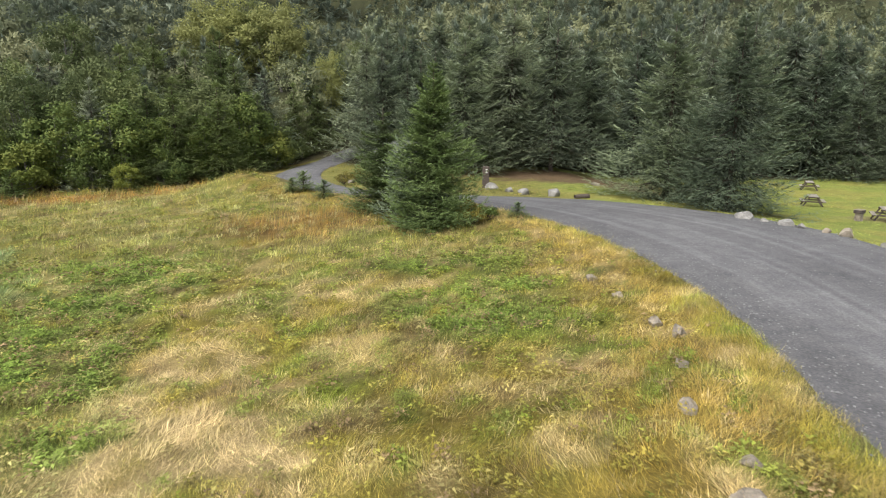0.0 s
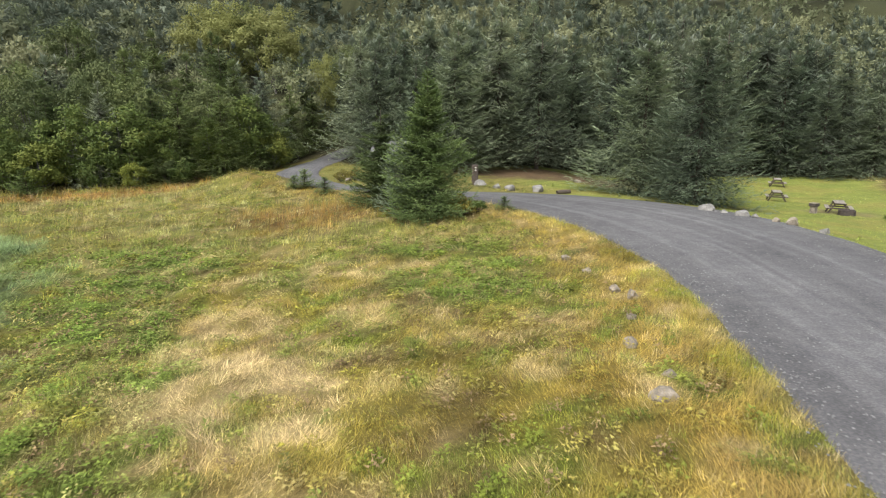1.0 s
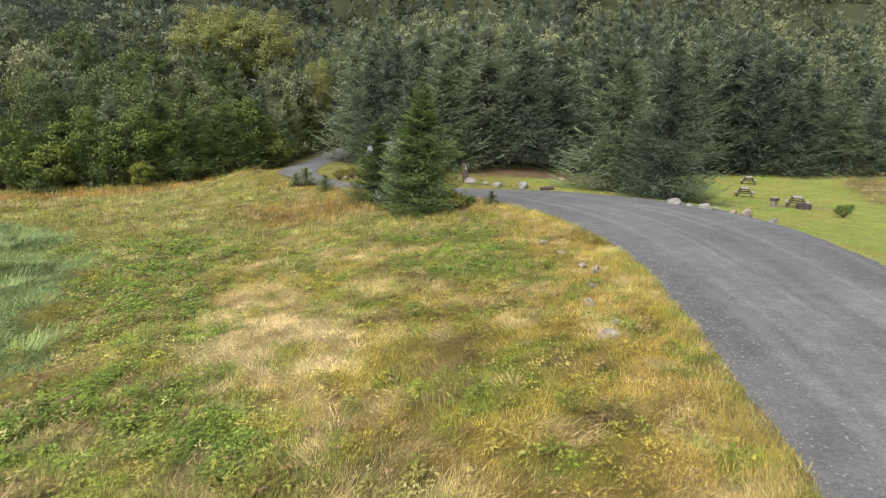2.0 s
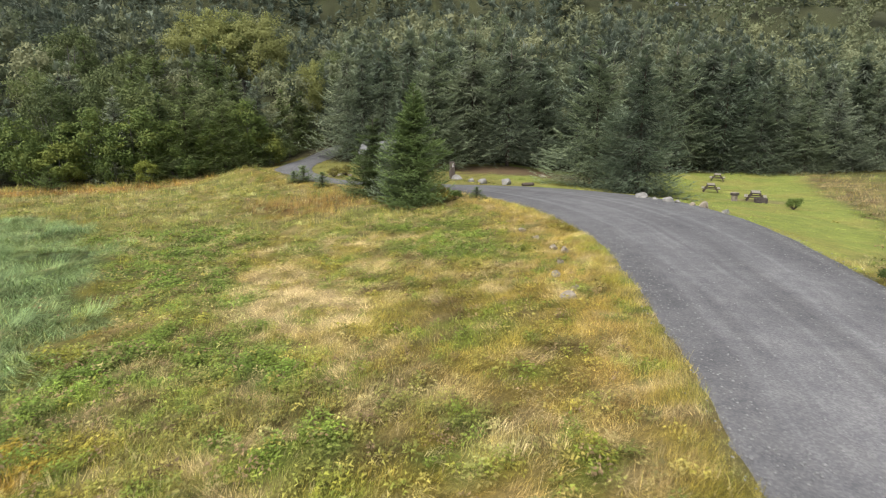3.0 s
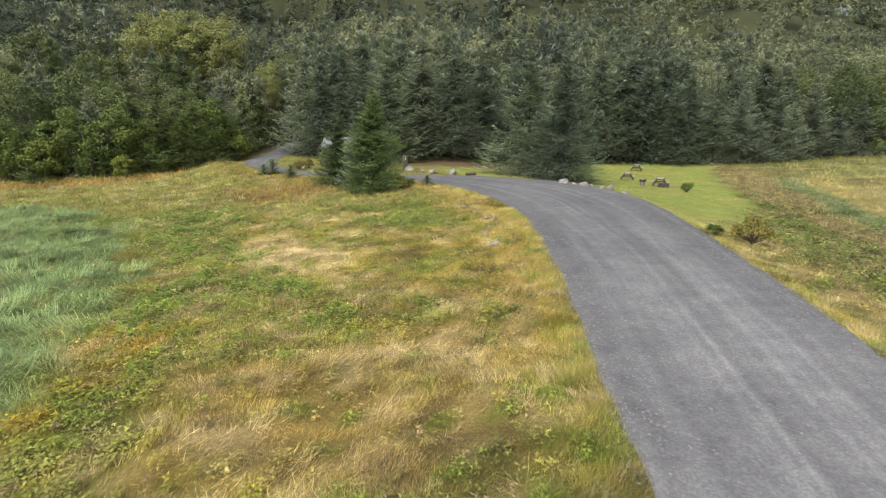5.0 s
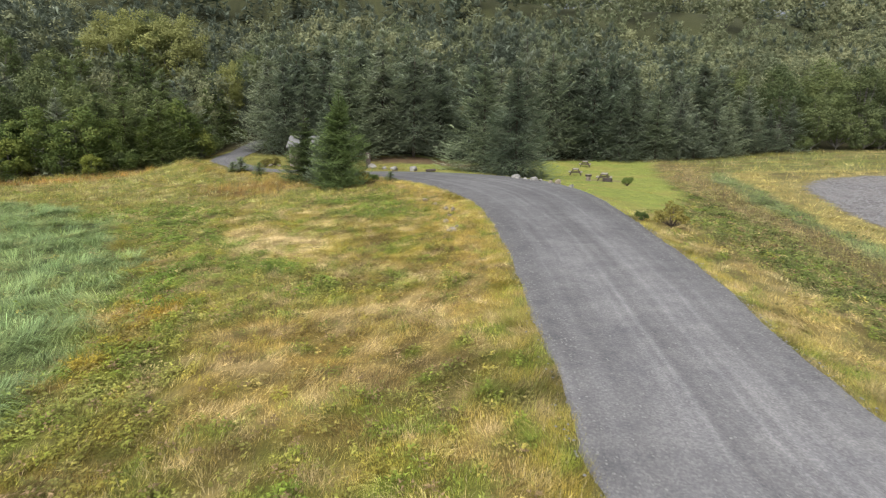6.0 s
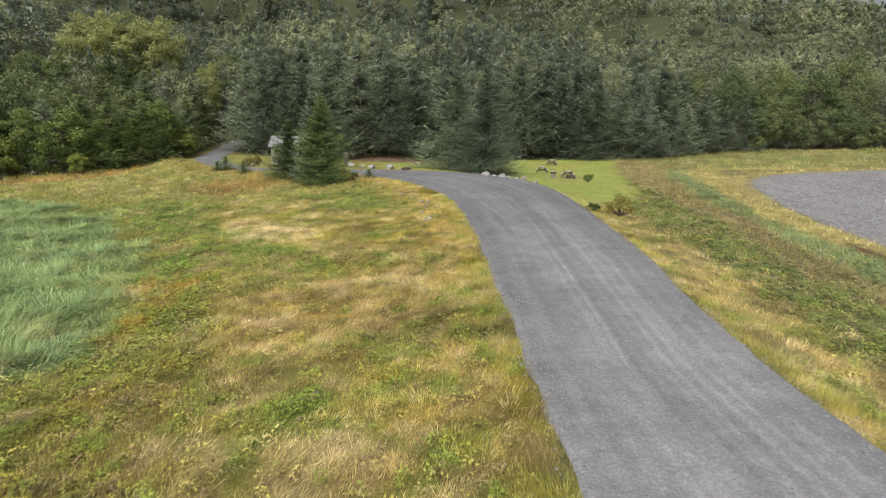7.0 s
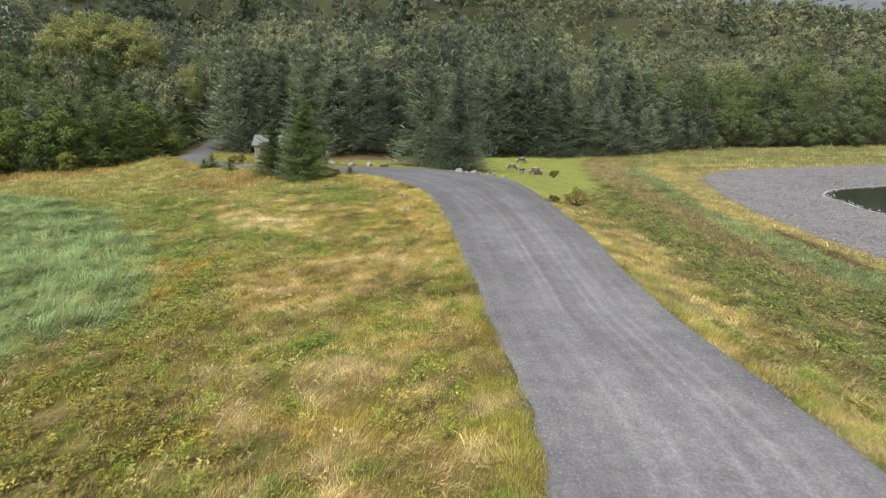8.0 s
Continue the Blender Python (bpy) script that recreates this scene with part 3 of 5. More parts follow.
def meadow(x, y):
    """For each point: plant colour, height, how thick grass stands, how leafy, how flat it lies."""
    left, right = road_offsets(x, y)
    sea = beach_offset(x, y)
    n1, n2, n3, n4 = soft_noise(x, y, 3.2, 11), soft_noise(x, y, 1.2, 12), soft_noise(x, y, 2.0, 13), soft_noise(x, y, 0.55, 14, 2)
    c = np.tile(np.array(OLIVE), (len(x), 1))
    tall, thick, leafy, flat = np.full(len(x), 0.27), np.ones(len(x)), np.full(len(x), 0.24), np.full(len(x), 0.78)
    c = toward(c, GOLD, ease(n1, 0.45, 0.68) * 0.75)
    c = toward(c, STRAW, ease(n2 * 0.5 + n3 * 0.5, 0.52, 0.66) * 0.5)
    green = ease(soft_noise(x, y, 2.4, 21), 0.52, 0.68) * 0.85
    c = toward(c, GREEN, green)
    leafy = np.maximum(leafy, green * 0.4)

    def lay(mask, colour, amount=1.0, **sets):
        nonlocal c, tall, thick, leafy, flat
        mask = np.clip(mask, 0, 1) * amount
        c = toward(c, colour, mask)
        tall = tall * (1 - mask) + mask * sets.get("tall", 0.27)
        leafy = leafy * (1 - mask) + mask * sets.get("leafy", 0.08)
        flat = flat * (1 - mask) + mask * sets.get("flat", 0.55)
        thick = thick * (1 - mask) + mask * sets.get("thick", 1.0)

    west = left > 0
    far_field = ease(y, 17, 24) * west
    lay(far_field * (0.6 + 0.4 * ease(n1, 0.3, 0.6)), (0.26, 0.275, 0.085), 0.85, tall=0.45, leafy=0.15, flat=0.35)
    lay(far_field * ease(n2, 0.5, 0.68), (0.33, 0.33, 0.14), 0.7, tall=0.5, flat=0.35)
    for cx, cy, rx, ry, k in ((-5.2, 11.8, 1.7, 2.0, 0.9), (-3.4, 8.2, 1.8, 2.2, 1.0), (-3.6, 7.6, 2.0, 2.6, 0.9), (-4.2, 5.4, 1.2, 1.2, 0.8), (-2.8, 18.0, 1.8, 1.5, 0.8),
                             (-1.2, 12.0, 1.3, 0.9, 0.6), (2.2, 11.2, 1.6, 0.7, 0.5), (-1.2, -3.4, 2.6, 1.1, 0.75), (1.6, -1.8, 1.3, 1.7, 0.7),
                             (0.6, -6.0, 2.2, 1.5, 0.6), (-4.6, -13.5, 2.4, 1.3, 0.7), (-2.6, -7.6, 1.8, 1.3, 0.5), (-4.5, -18.5, 2.5, 1.5, 0.7)):
        lay(spot(x, y, cx, cy, rx, ry) * ease(n4 * 0.5 + soft_noise(x, y, 0.4, 18, 2) * 0.5, 0.36, 0.56), (0.60, 0.49, 0.335), k, flat=0.97, tall=0.5, leafy=0.0)
    for cx, cy, rx, ry, k in ((1.0, 15.2, 2.2, 2.4, 0.85), (-2.0, 0.2, 2.9, 2.1, 0.9), (-10.2, 18.5, 2.6, 4.5, 0.9), (-8.6, 12.5, 1.8, 3.2, 0.95), (-6.9, 8.8, 1.5, 1.5, 0.9), (-10.5, 15.5, 2.2, 2.2, 0.9), (-6.0, 3.0, 2.2, 3.5, 0.85),
                             (-3.2, 1.6, 2.6, 1.7, 0.85), (-9.0, 2.2, 2.4, 3.4, 0.9), (-4.6, -1.6, 2.4, 1.4, 0.7), (-7.0, 4.6, 1.8, 1.6, 0.8), (-12.5, 20.5, 4.0, 3.0, 0.8), (0.8, 20.0, 3.2, 1.5, 0.6), (-2.5, -11.0, 2.2, 1.4, 0.45), (-0.2, -15.5, 1.4, 1.6, 0.45), (-7.5, -6.0, 2.5, 3.0, 0.6), (1.6, -9.5, 1.2, 1.6, 0.5)):
        lay(spot(x, y, cx, cy, rx, ry), (0.18, 0.28, 0.06), k, flat=0.4, tall=0.28, leafy=0.95)
    for cx, cy, rx, ry, k in ((-9.2, -11.8, 1.4, 1.0, 0.95), (-8.2, -10.4, 1.2, 0.8, 0.9), (-10.0, -13.0, 1.3, 1.0, 0.9), (-8.4, -2.0, 1.5, 1.6, 0.8), (-7.6, -0.2, 1.3, 1.2, 0.7), (-8.8, -5.0, 1.6, 1.6, 0.75), (-9.2, 4.0, 1.0, 1.4, 0.6), (-7.4, -9.8, 1.6, 1.1, 0.7), (-8.8, -14.0, 3.0, 2.2, 0.75), (-6.5, 0.0, 1.4, 0.8, 0.5), (-1.0, -1.0, 0.8, 0.6, 0.5), (-6.5, -16.0, 2.0, 1.4, 0.6)):
        lay(spot(x, y, cx, cy, rx, ry) * ease(n4, 0.35, 0.6), AMBER, k, flat=0.4, tall=0.25, leafy=0.8)
    lay(west * ease(-4 - y, 0, 7) * ease(-3.0 - x, 0, 4), (0.165, 0.165, 0.038), 0.75, tall=0.27, leafy=0.7, flat=0.45)
    lay(west * ease(8 - y, 0, 8) * ease(n2, 0.3, 0.52) * ease(x + 7, 0, 3), (0.37, 0.265, 0.105), 0.55, tall=0.3, leafy=0.15, flat=0.6)
    lay(spot(x, y, -6.4, 28.5, 3.2, 3.0) * west, (0.31, 0.185, 0.07), 0.85, tall=0.85, flat=0.2)
    lay(ease(soft_noise(x, y, 2.0, 51), 0.6, 0.75) * west * (y < 16), (0.20, 0.145, 0.07), 0.5, tall=0.3)
    lay(sedge_mask(x, y) * west, BLUE_GREEN, 0.95, tall=0.62, flat=0.98, thick=1.3, leafy=0.0)
    lay(sedge_mask(x, y) * west * ease(soft_noise(x, y, 2.6, 61), 0.55, 0.68), (0.22, 0.27, 0.07), 0.5, tall=0.55, flat=0.95)
    # sedge crests paler, hollows darker: the swirl's light and shade put into colour
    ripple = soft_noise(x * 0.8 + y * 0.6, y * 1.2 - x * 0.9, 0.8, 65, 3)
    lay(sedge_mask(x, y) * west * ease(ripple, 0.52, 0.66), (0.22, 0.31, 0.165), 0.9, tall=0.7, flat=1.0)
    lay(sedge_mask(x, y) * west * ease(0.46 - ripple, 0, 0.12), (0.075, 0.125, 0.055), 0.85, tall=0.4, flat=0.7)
    lay(ease(y - forest_edge(x) + 7.0, 0, 2.0) * ease(-15 - x, -1, 3) * ease(forest_edge(x) - 1 - y, -1, 2), (0.36, 0.19, 0.055), 0.85, tall=0.45, flat=0.4)
    lay(np.exp(-((x + 12.8) ** 2 + (y - 42.6) ** 2) / 7.0), (0.24, 0.27, 0.06), 0.9, tall=0.5, leafy=0.5)
    lay((1 - ease(left, 0.2, 1.6)) * west, YELLOW_GREEN, 0.75, tall=0.2, flat=0.35)
    lay(np.exp(-((left - 1.3) / 0.9) ** 2) * west * ease(y, -8, 6) * ease(n2, 0.3, 0.55), (0.46, 0.35, 0.13), 0.7, tall=0.4, flat=0.7)
    lay(west * ease(y, -3, 4) * ease(4.2 - left, 0, 2) * ease(left, 0.4, 1.4), (0.37, 0.255, 0.075), 0.45, tall=0.3, leafy=0.1, flat=0.75)
    lay(spot(x, y, 0.6, -9.5, 0.7, 0.8) * west, (0.19, 0.235, 0.07), 0.7, tall=0.9, leafy=0.0, flat=0.6)
    lay(spot(x, y, 1.9, -5.6, 0.5, 0.6) * west, (0.22, 0.235, 0.075), 0.6, tall=0.7, leafy=0.1, flat=0.6)
    # seaward side of the road
    east = right > 0
    lay(east * 1.0, (0.215, 0.212, 0.095), 0.9)
    lay(east * ease(n1, 0.45, 0.7), (0.30, 0.25, 0.12), 0.6)
    lay(east * ease(right, 2.2, 4.2) * ease(14 - right, -1, 3) * ease(n2, 0.2, 0.45), (0.11, 0.155, 0.05), 0.85, leafy=0.95, tall=0.25)
    lay(east * ease(right, 4, 7) * ease(soft_noise(x, y, 4.0, 71), 0.52, 0.68), (0.20, 0.16, 0.10), 0.6, tall=0.4)
    torn = (soft_noise(x, y, 2.2, 75, 3) - 0.5) * 2.4
    lay(east * (1 - ease(line_distance(x, y, DRY_BAND)[0] + torn, 0.8, 2.6)), (0.25, 0.20, 0.125), 0.75, tall=0.45, flat=0.3, leafy=0.2)
    blue = line_distance(x, y, SEDGE_BAND)[0]
    lay(east * (1 - ease(blue + torn * 0.7, 0.9, 2.0)), (0.15, 0.235, 0.12), 0.75, tall=0.6, flat=0.8, leafy=0.1)
    lay(east * (1 - ease(line_distance(x, y, PALE_BAND)[0] + torn * 0.5, 1.2, 2.2)), (0.44, 0.385, 0.17), 0.9, tall=0.4, flat=0.7, leafy=0.0)
    lay(east * ease(sea, -2.4, -0.8), (0.40, 0.36, 0.175), 0.9, tall=0.4, flat=0.6)
    lay(east * ease(y, 36, 42) * ease(x, 42, 50) * (0.6 + 0.4 * ease(n3, 0.3, 0.6)), (0.22, 0.26, 0.10), 0.85, tall=0.4)
    lay(np.exp(-((right - 2.0) / 1.0) ** 2) * east * ease(n2, 0.35, 0.6) * (y < 9), (0.46, 0.36, 0.16), 0.8, flat=0.85)
    lay((1 - ease(right, 0.2, 1.0)) * east, YELLOW_GREEN, 0.7, tall=0.16, flat=0.3)
    # tuft by tuft, other grasses and herbs mixed in
    wild = (1 - 0.85 * sedge_mask(x, y)) * (1 - 0.75 * east * ease(sea, -11, -7))
    a, b, e, g = (soft_noise(x, y, 0.55, s, 2) for s in (171, 172, 173, 174))
    lay(wild * ease(a, 0.60, 0.74), STRAW, 0.75, flat=0.9, tall=0.34, leafy=0.05)
    lay(wild * ease(b, 0.60, 0.74), GREEN, 0.8, flat=0.45, tall=0.24, leafy=0.45)
    lay(wild * ease(e, 0.66, 0.80), BROWN, 0.75, flat=0.4, tall=0.3, leafy=0.3)
    lay(wild * ease(g, 0.66, 0.80), (0.36, 0.30, 0.06), 0.6, flat=0.4, tall=0.22, leafy=0.3)
    lay(1 - ease(line_distance(x, y, WRACK)[0] + torn * 0.08, 0.28, 0.45), (0.15, 0.062, 0.032), 1.0, tall=0.08, thick=0.5, leafy=0.0)
    lay(1 - ease(left + right + (n4 - 0.5) * 0.5, 0.0, 0.3), (0.21, 0.205, 0.13), 0.7, tall=0.13, thick=0.7, leafy=0.05)
    lawn = lawn_mask(x, y, left, right)
    lay(lawn, LAWN, 0.95, tall=0.07, leafy=0.0, thick=0.8, flat=0.2)
    lay(lawn * ease(n1 * 0.5 + n2 * 0.5, 0.45, 0.65), (0.33, 0.31, 0.12), 0.6, tall=0.08, leafy=0.0, thick=0.8, flat=0.2)
    lay(lawn * ease(9.5 - x, 0, 4), (0.20, 0.185, 0.07), 0.75, tall=0.16, leafy=0.25, thick=0.8, flat=0.5)
    lay(dirt_mask(x, y), (0.14, 0.092, 0.075), 0.95, tall=0.05, thick=0.02, leafy=0)
    lay(spot(x, y, 23.6, 31.2, 1.9, 1.6) , (0.24, 0.21, 0.14), 0.8, tall=0.03, thick=0.1, leafy=0)
    wood = ease(y - forest_edge(x), 0.5, 3.0)
    lay(wood, SOIL, 0.95, tall=0.25, thick=0.03, leafy=0.2)
    lay(wood * ease(y - forest_edge(x), 18, 30), (0.08, 0.095, 0.046), 0.95, tall=0.25, thick=0.03)
    tall = tall * 0.74
    c = c * [[0.84, 0.78, 0.565]]
    clump = soft_noise(x, y, 0.38, 16, 2) * 0.6 + n4 * 0.4
    c = c * (0.72 + 0.56 * soft_noise(x, y, 0.95, 17, 2) * (1 - 0.45 * lawn) + 0.126 * lawn)[:, None]
    c = c * (0.52 + 0.96 * clump * (1 - 0.6 * lawn) + 0.576 * lawn * 0.5)[:, None]
    return c, tall, thick, leafy, flat, left, right, sea


def spread_lines(low, high, fine_low, fine_high, step, grow):
    """Grid lines: even in the middle, wider and wider outside."""
    middle = list(np.arange(fine_low, fine_high + 1e-6, step))
    for sign, end in ((-1, low), (1, high)):
        s, at = step, middle[0] if sign < 0 else middle[-1]
        while (at > low) if sign < 0 else (at < high):
            s *= grow
            at += sign * s
            middle.insert(0, at) if sign < 0 else middle.append(at)
    return np.array(middle)


def sheet(xs, ys):
    gx, gy = np.meshgrid(xs, ys)
    i, j = np.meshgrid(np.arange(len(ys) - 1), np.arange(len(xs) - 1), indexing="ij")
    w = len(xs)
    quads = np.stack([i * w + j, i * w + j + 1, (i + 1) * w + j + 1, (i + 1) * w + j], -1).reshape(-1, 4)
    return gx.ravel(), gy.ravel(), quads


# ---- ground, road, beach, sea ----
gx, gy, quads = sheet(spread_lines(-900, 900, -28, 30, 0.5, 1.08), spread_lines(-500, 900, -24, 50, 0.5, 1.08))
offs = road_offsets(gx, gy)
gz = height(gx, gy, offs)
on_road = (offs[0] == 0) & (offs[1] == 0)
gz = gz - 0.10 * (on_road & (tabulated(_edge, gx, gy) < -0.2))
# plant colour darkened on the ground: shade between blades painted in, less on lawn
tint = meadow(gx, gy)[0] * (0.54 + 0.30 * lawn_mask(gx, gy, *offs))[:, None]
sea_side = beach_offset(gx, gy)
tint = np.where((sea_side > 0.2)[:, None], np.array([[0.14, 0.13, 0.135]]), tint)
gz = gz - 0.12 * (sea_side > 1.2)
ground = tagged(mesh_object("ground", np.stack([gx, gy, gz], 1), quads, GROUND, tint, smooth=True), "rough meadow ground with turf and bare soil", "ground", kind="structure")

ACROSS = 97
across = np.linspace(0, 1, ACROSS)
rl, rr = smooth_line(ROAD, 0.5)[:, :2], smooth_line(ROAD, 0.5)[:, 2:]
wob = (soft_noise(rl[:, 0], rl[:, 1], 1.3, 101, 3) - 0.5)[:, None] * 0.22, (soft_noise(rr[:, 0], rr[:, 1], 1.3, 102, 3) - 0.5)[:, None] * 0.22
way = unit(rr - rl)
rl, rr = rl + way * wob[0] - way * 0.12, rr + way * wob[1] + way * 0.12
rp = rl[:, None] * (1 - across[None, :, None]) + rr[:, None] * across[None, :, None]
rx, ry = rp[..., 0].ravel(), rp[..., 1].ravel()
a_all = np.tile(across, len(rl))
rz = road_level(ry) + 0.03 + 0.07 * (1 - (2 * a_all - 1) ** 2) - 0.06 * (np.abs(2 * a_all - 1) > 0.97) + (soft_noise(rx, ry, 0.9, 7) - 0.5) * 0.03
i, j = np.meshgrid(np.arange(len(rl) - 1), np.arange(len(across) - 1), indexing="ij")
rq = np.stack([i * ACROSS + j, i * ACROSS + j + 1, (i + 1) * ACROSS + j + 1, (i + 1) * ACROSS + j], -1).reshape(-1, 4)
# worn lanes: paler where wheels pass, pale chalky drag lines, darker loose shoulders
run = np.repeat(np.cumsum(np.r_[0, np.linalg.norm(np.diff((rl + rr) / 2, axis=0), axis=1)]), ACROSS)
lane = 0.93 + 0.10 * np.exp(-((a_all - 0.36) / 0.07) ** 2) + 0.10 * np.exp(-((a_all - 0.66) / 0.07) ** 2)
lane -= 0.10 * (np.exp(-(a_all / 0.1) ** 2) + np.exp(-((1 - a_all) / 0.1) ** 2))
drag = soft_noise(a_all * 26, run * 0.045, 1.0, 111, 2)
lane += 0.15 * ease(drag, 0.66, 0.82) * ease(run - 25, 0, 14) + 0.3 * (soft_noise(a_all * 30, run * 0.05, 1.0, 112, 3) - 0.5) + 0.14 * (soft_noise(rx, ry, 1.6, 113, 3) - 0.5)
for mid, wide, strength in ((0.43, 0.011, 0.26), (0.455, 0.02, -0.14), (0.56, 0.013, 0.26), (0.60, 0.018, -0.14), (0.68, 0.012, 0.24), (0.30, 0.012, 0.2), (0.265, 0.02, -0.14), (0.80, 0.015, 0.14), (0.50, 0.03, -0.1), (0.18, 0.02, -0.1)):
    drift = mid + 0.035 * np.sin(run * 0.05 + mid * 9) - 0.1 * ease(ry, 3, 14) * (mid < 0.5)
    lane += strength * np.exp(-((a_all - drift) / wide) ** 2) * ease(soft_noise(run + mid * 90, a_all * 3, 5.0, 114, 3), 0.36, 0.6)
# exposure change put into the gravel colour: paler at low y, darker ahead
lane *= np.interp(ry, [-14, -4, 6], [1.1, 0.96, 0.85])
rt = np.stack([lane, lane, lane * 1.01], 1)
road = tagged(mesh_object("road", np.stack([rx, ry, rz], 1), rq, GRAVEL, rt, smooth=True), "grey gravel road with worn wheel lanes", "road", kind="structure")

bx, by, bq = sheet(spread_lines(-6, 700, 14, 80, 0.8, 1.08), spread_lines(-300, 80, -30, 42, 0.8, 1.08))
bsea = beach_offset(bx, by)
bz = height(bx, by) + 0.03 + (soft_noise(bx, by, 1.5, 15) - 0.5) * 0.08 - 0.2 * (1 - ease(bsea, -0.2, 0.9))
keep = (bsea[bq] > -0.6).all(1)
used = np.unique(bq[keep])
back = np.zeros(len(bx), np.int64)
back[used] = np.arange(len(used))
tagged(mesh_object("beach", np.stack([bx, by, bz], 1)[used], back[bq[keep]], SHINGLE, smooth=True), "grey shingle beach below the meadow bank", "beach", kind="structure")

sx, sy, sq = sheet(spread_lines(20, 900, 30, 110, 2.0, 1.2), spread_lines(-500, 60, -30, 36, 2.0, 1.2))
sv = np.stack([sx, sy, np.full(len(sx), SEA_LEVEL)], 1)
keep = (beach_offset(sx, sy)[sq] > 3).all(1)
used = np.unique(sq[keep])
back = np.zeros(len(sx), np.int64)
back[used] = np.arange(len(used))
tagged(mesh_object("water", sv[used], back[sq[keep]], WATER, smooth=True), "dark calm sea water lapping the shingle", "sea", kind="structure")


# a thin line of foam where the water meets the shingle
line = smooth_line(BANK[2:10], 1.2)
normal = unit(np.gradient(line, axis=0))
normal = np.stack([normal[:, 1], -normal[:, 0]], 1)
reach_in, reach_out = np.zeros(len(line)), np.full(len(line), 30.0)
for _ in range(24):
    half = (reach_in + reach_out) / 2
    at = line + normal * half[:, None]
    wet = height(at[:, 0], at[:, 1]) + 0.03 < SEA_LEVEL
    reach_out, reach_in = np.where(wet, half, reach_out), np.where(wet, reach_in, half)
wash = (soft_noise(line[:, 0], line[:, 1], 1.7, 191) - 0.4) * 0.7
foam_in, foam_out = line + normal * (reach_in - 0.1)[:, None], line + normal * (reach_in + np.maximum(wash, 0.02))[:, None]
fv = np.concatenate([np.c_[foam_in, np.full(len(line), SEA_LEVEL + 0.02)], np.c_[foam_out, np.full(len(line), SEA_LEVEL + 0.012)]])
q = np.arange(len(line) - 1)
keep = (q > 3) & (q < len(line) - 4)
fq = np.stack([q, q + len(line), q + len(line) + 1, q + 1], 1)[keep]
tagged(mesh_object("foam_line", fv, fq, FOAM, smooth=True), "thin white foam line along the water's edge", "foam", kind="stuff")


# ---- far mountain behind the woods ----
mx = np.linspace(-1500, 1900, 90)
mv, mf = [], []
for r, (dist, up) in enumerate(((900, 0), (1000, 120), (1150, 260), (1350, 430), (1600, 640))):
    for k, v in enumerate(mx):
        mv.append((v, dist + 60 * math.sin(v * 0.004), up * (0.8 + 0.4 * soft_noise(np.array([v]), np.array([0.0]), 400, 5)[0])))
for r in range(4):
    for k in range(89):
        mf.append((r * 90 + k, r * 90 + k + 1, (r + 1) * 90 + k + 1, (r + 1) * 90 + k))
tagged(mesh_object("backdrop", mv, np.array(mf), HAZE_HILL, smooth=True), "pale misty mountain slope far behind the woods", "mountain", kind="structure")


# ---- woods ----
SPRUCE = [shared(frond_spruce(200 + k, 12.0, 4.9 + 0.4 * (k % 3), 165, 11, 6, 0.5, narrow=(0.13, 0.21), bare=0.04 + 0.1 * (k % 2), droop=0.3, hang=0.2, upturn=0.12, ragged=0.3, fan=0.36, taper=1.12, core=900), BARK, GREY_NEEDLES if k in (1, 4) else NEEDLES) for k in range(6)]
BACK_SPRUCE = [shared(frond_spruce(250 + k, 12.0, 4.8, 120, 8, 4, 0.78, narrow=(0.13, 0.21), bare=0.1, droop=0.3, hang=0.2, upturn=0.12, ragged=0.3, fan=0.36, taper=1.12, core=800), BARK, (NEEDLES, GREY_NEEDLES, NEEDLES)[k]) for k in range(3)]
ROADSIDE_SPRUCE = [shared(frond_spruce(230 + k, 11.0, 5.3, 280, 15, 8, 0.235, bare=0.015, droop=0.24, hang=0.2, upturn=0.12, ragged=0.18, taper=1.08, fan=0.36, narrow=(0.3, 0.42), step=0.045, core=3000), BARK, NEEDLES) for k in range(2)]
LEAFY = [shared(broadleaf_meshes(300 + k, 11.0, 4.0, 60, 130, 0.25, low=0.14, skirt=-0.85, shape=slivers), PALE_BARK, ALDER) for k in range(3)]
YELLOW = [shared(broadleaf_meshes(320 + k, 12.0, 4.0, 74, 150, 0.26, low=0.08, lobes=1.5, skirt=-0.9, shape=slivers), PALE_BARK, WILLOW) for k in range(2)]
WEST_SPRUCE = [shared(frond_spruce(270 + k, 12.0, 4.7, 160, 11, 6, 0.5, narrow=(0.13, 0.21), bare=0.03, droop=0.28, hang=0.2, upturn=0.12, ragged=0.3, fan=0.36, taper=1.12, core=900), BARK, GREEN_NEEDLES) for k in range(2)]
THICK = [shared(broadleaf_meshes(350 + k, 7.0, 2.7, 54, 105, 0.215, low=0.05, skirt=-1.0, shape=slivers), PALE_BARK, (THICKET, DARK_ALDER)[k]) for k in range(2)]
BUSH = [shared(broadleaf_meshes(340 + k, 3.4, 1.9, 32, 105, 0.18, low=0.06, skirt=-0.95, shape=slivers), PALE_BARK, (THICKET, BRIGHT_LEAVES, ALDER)[k]) for k in range(3)]

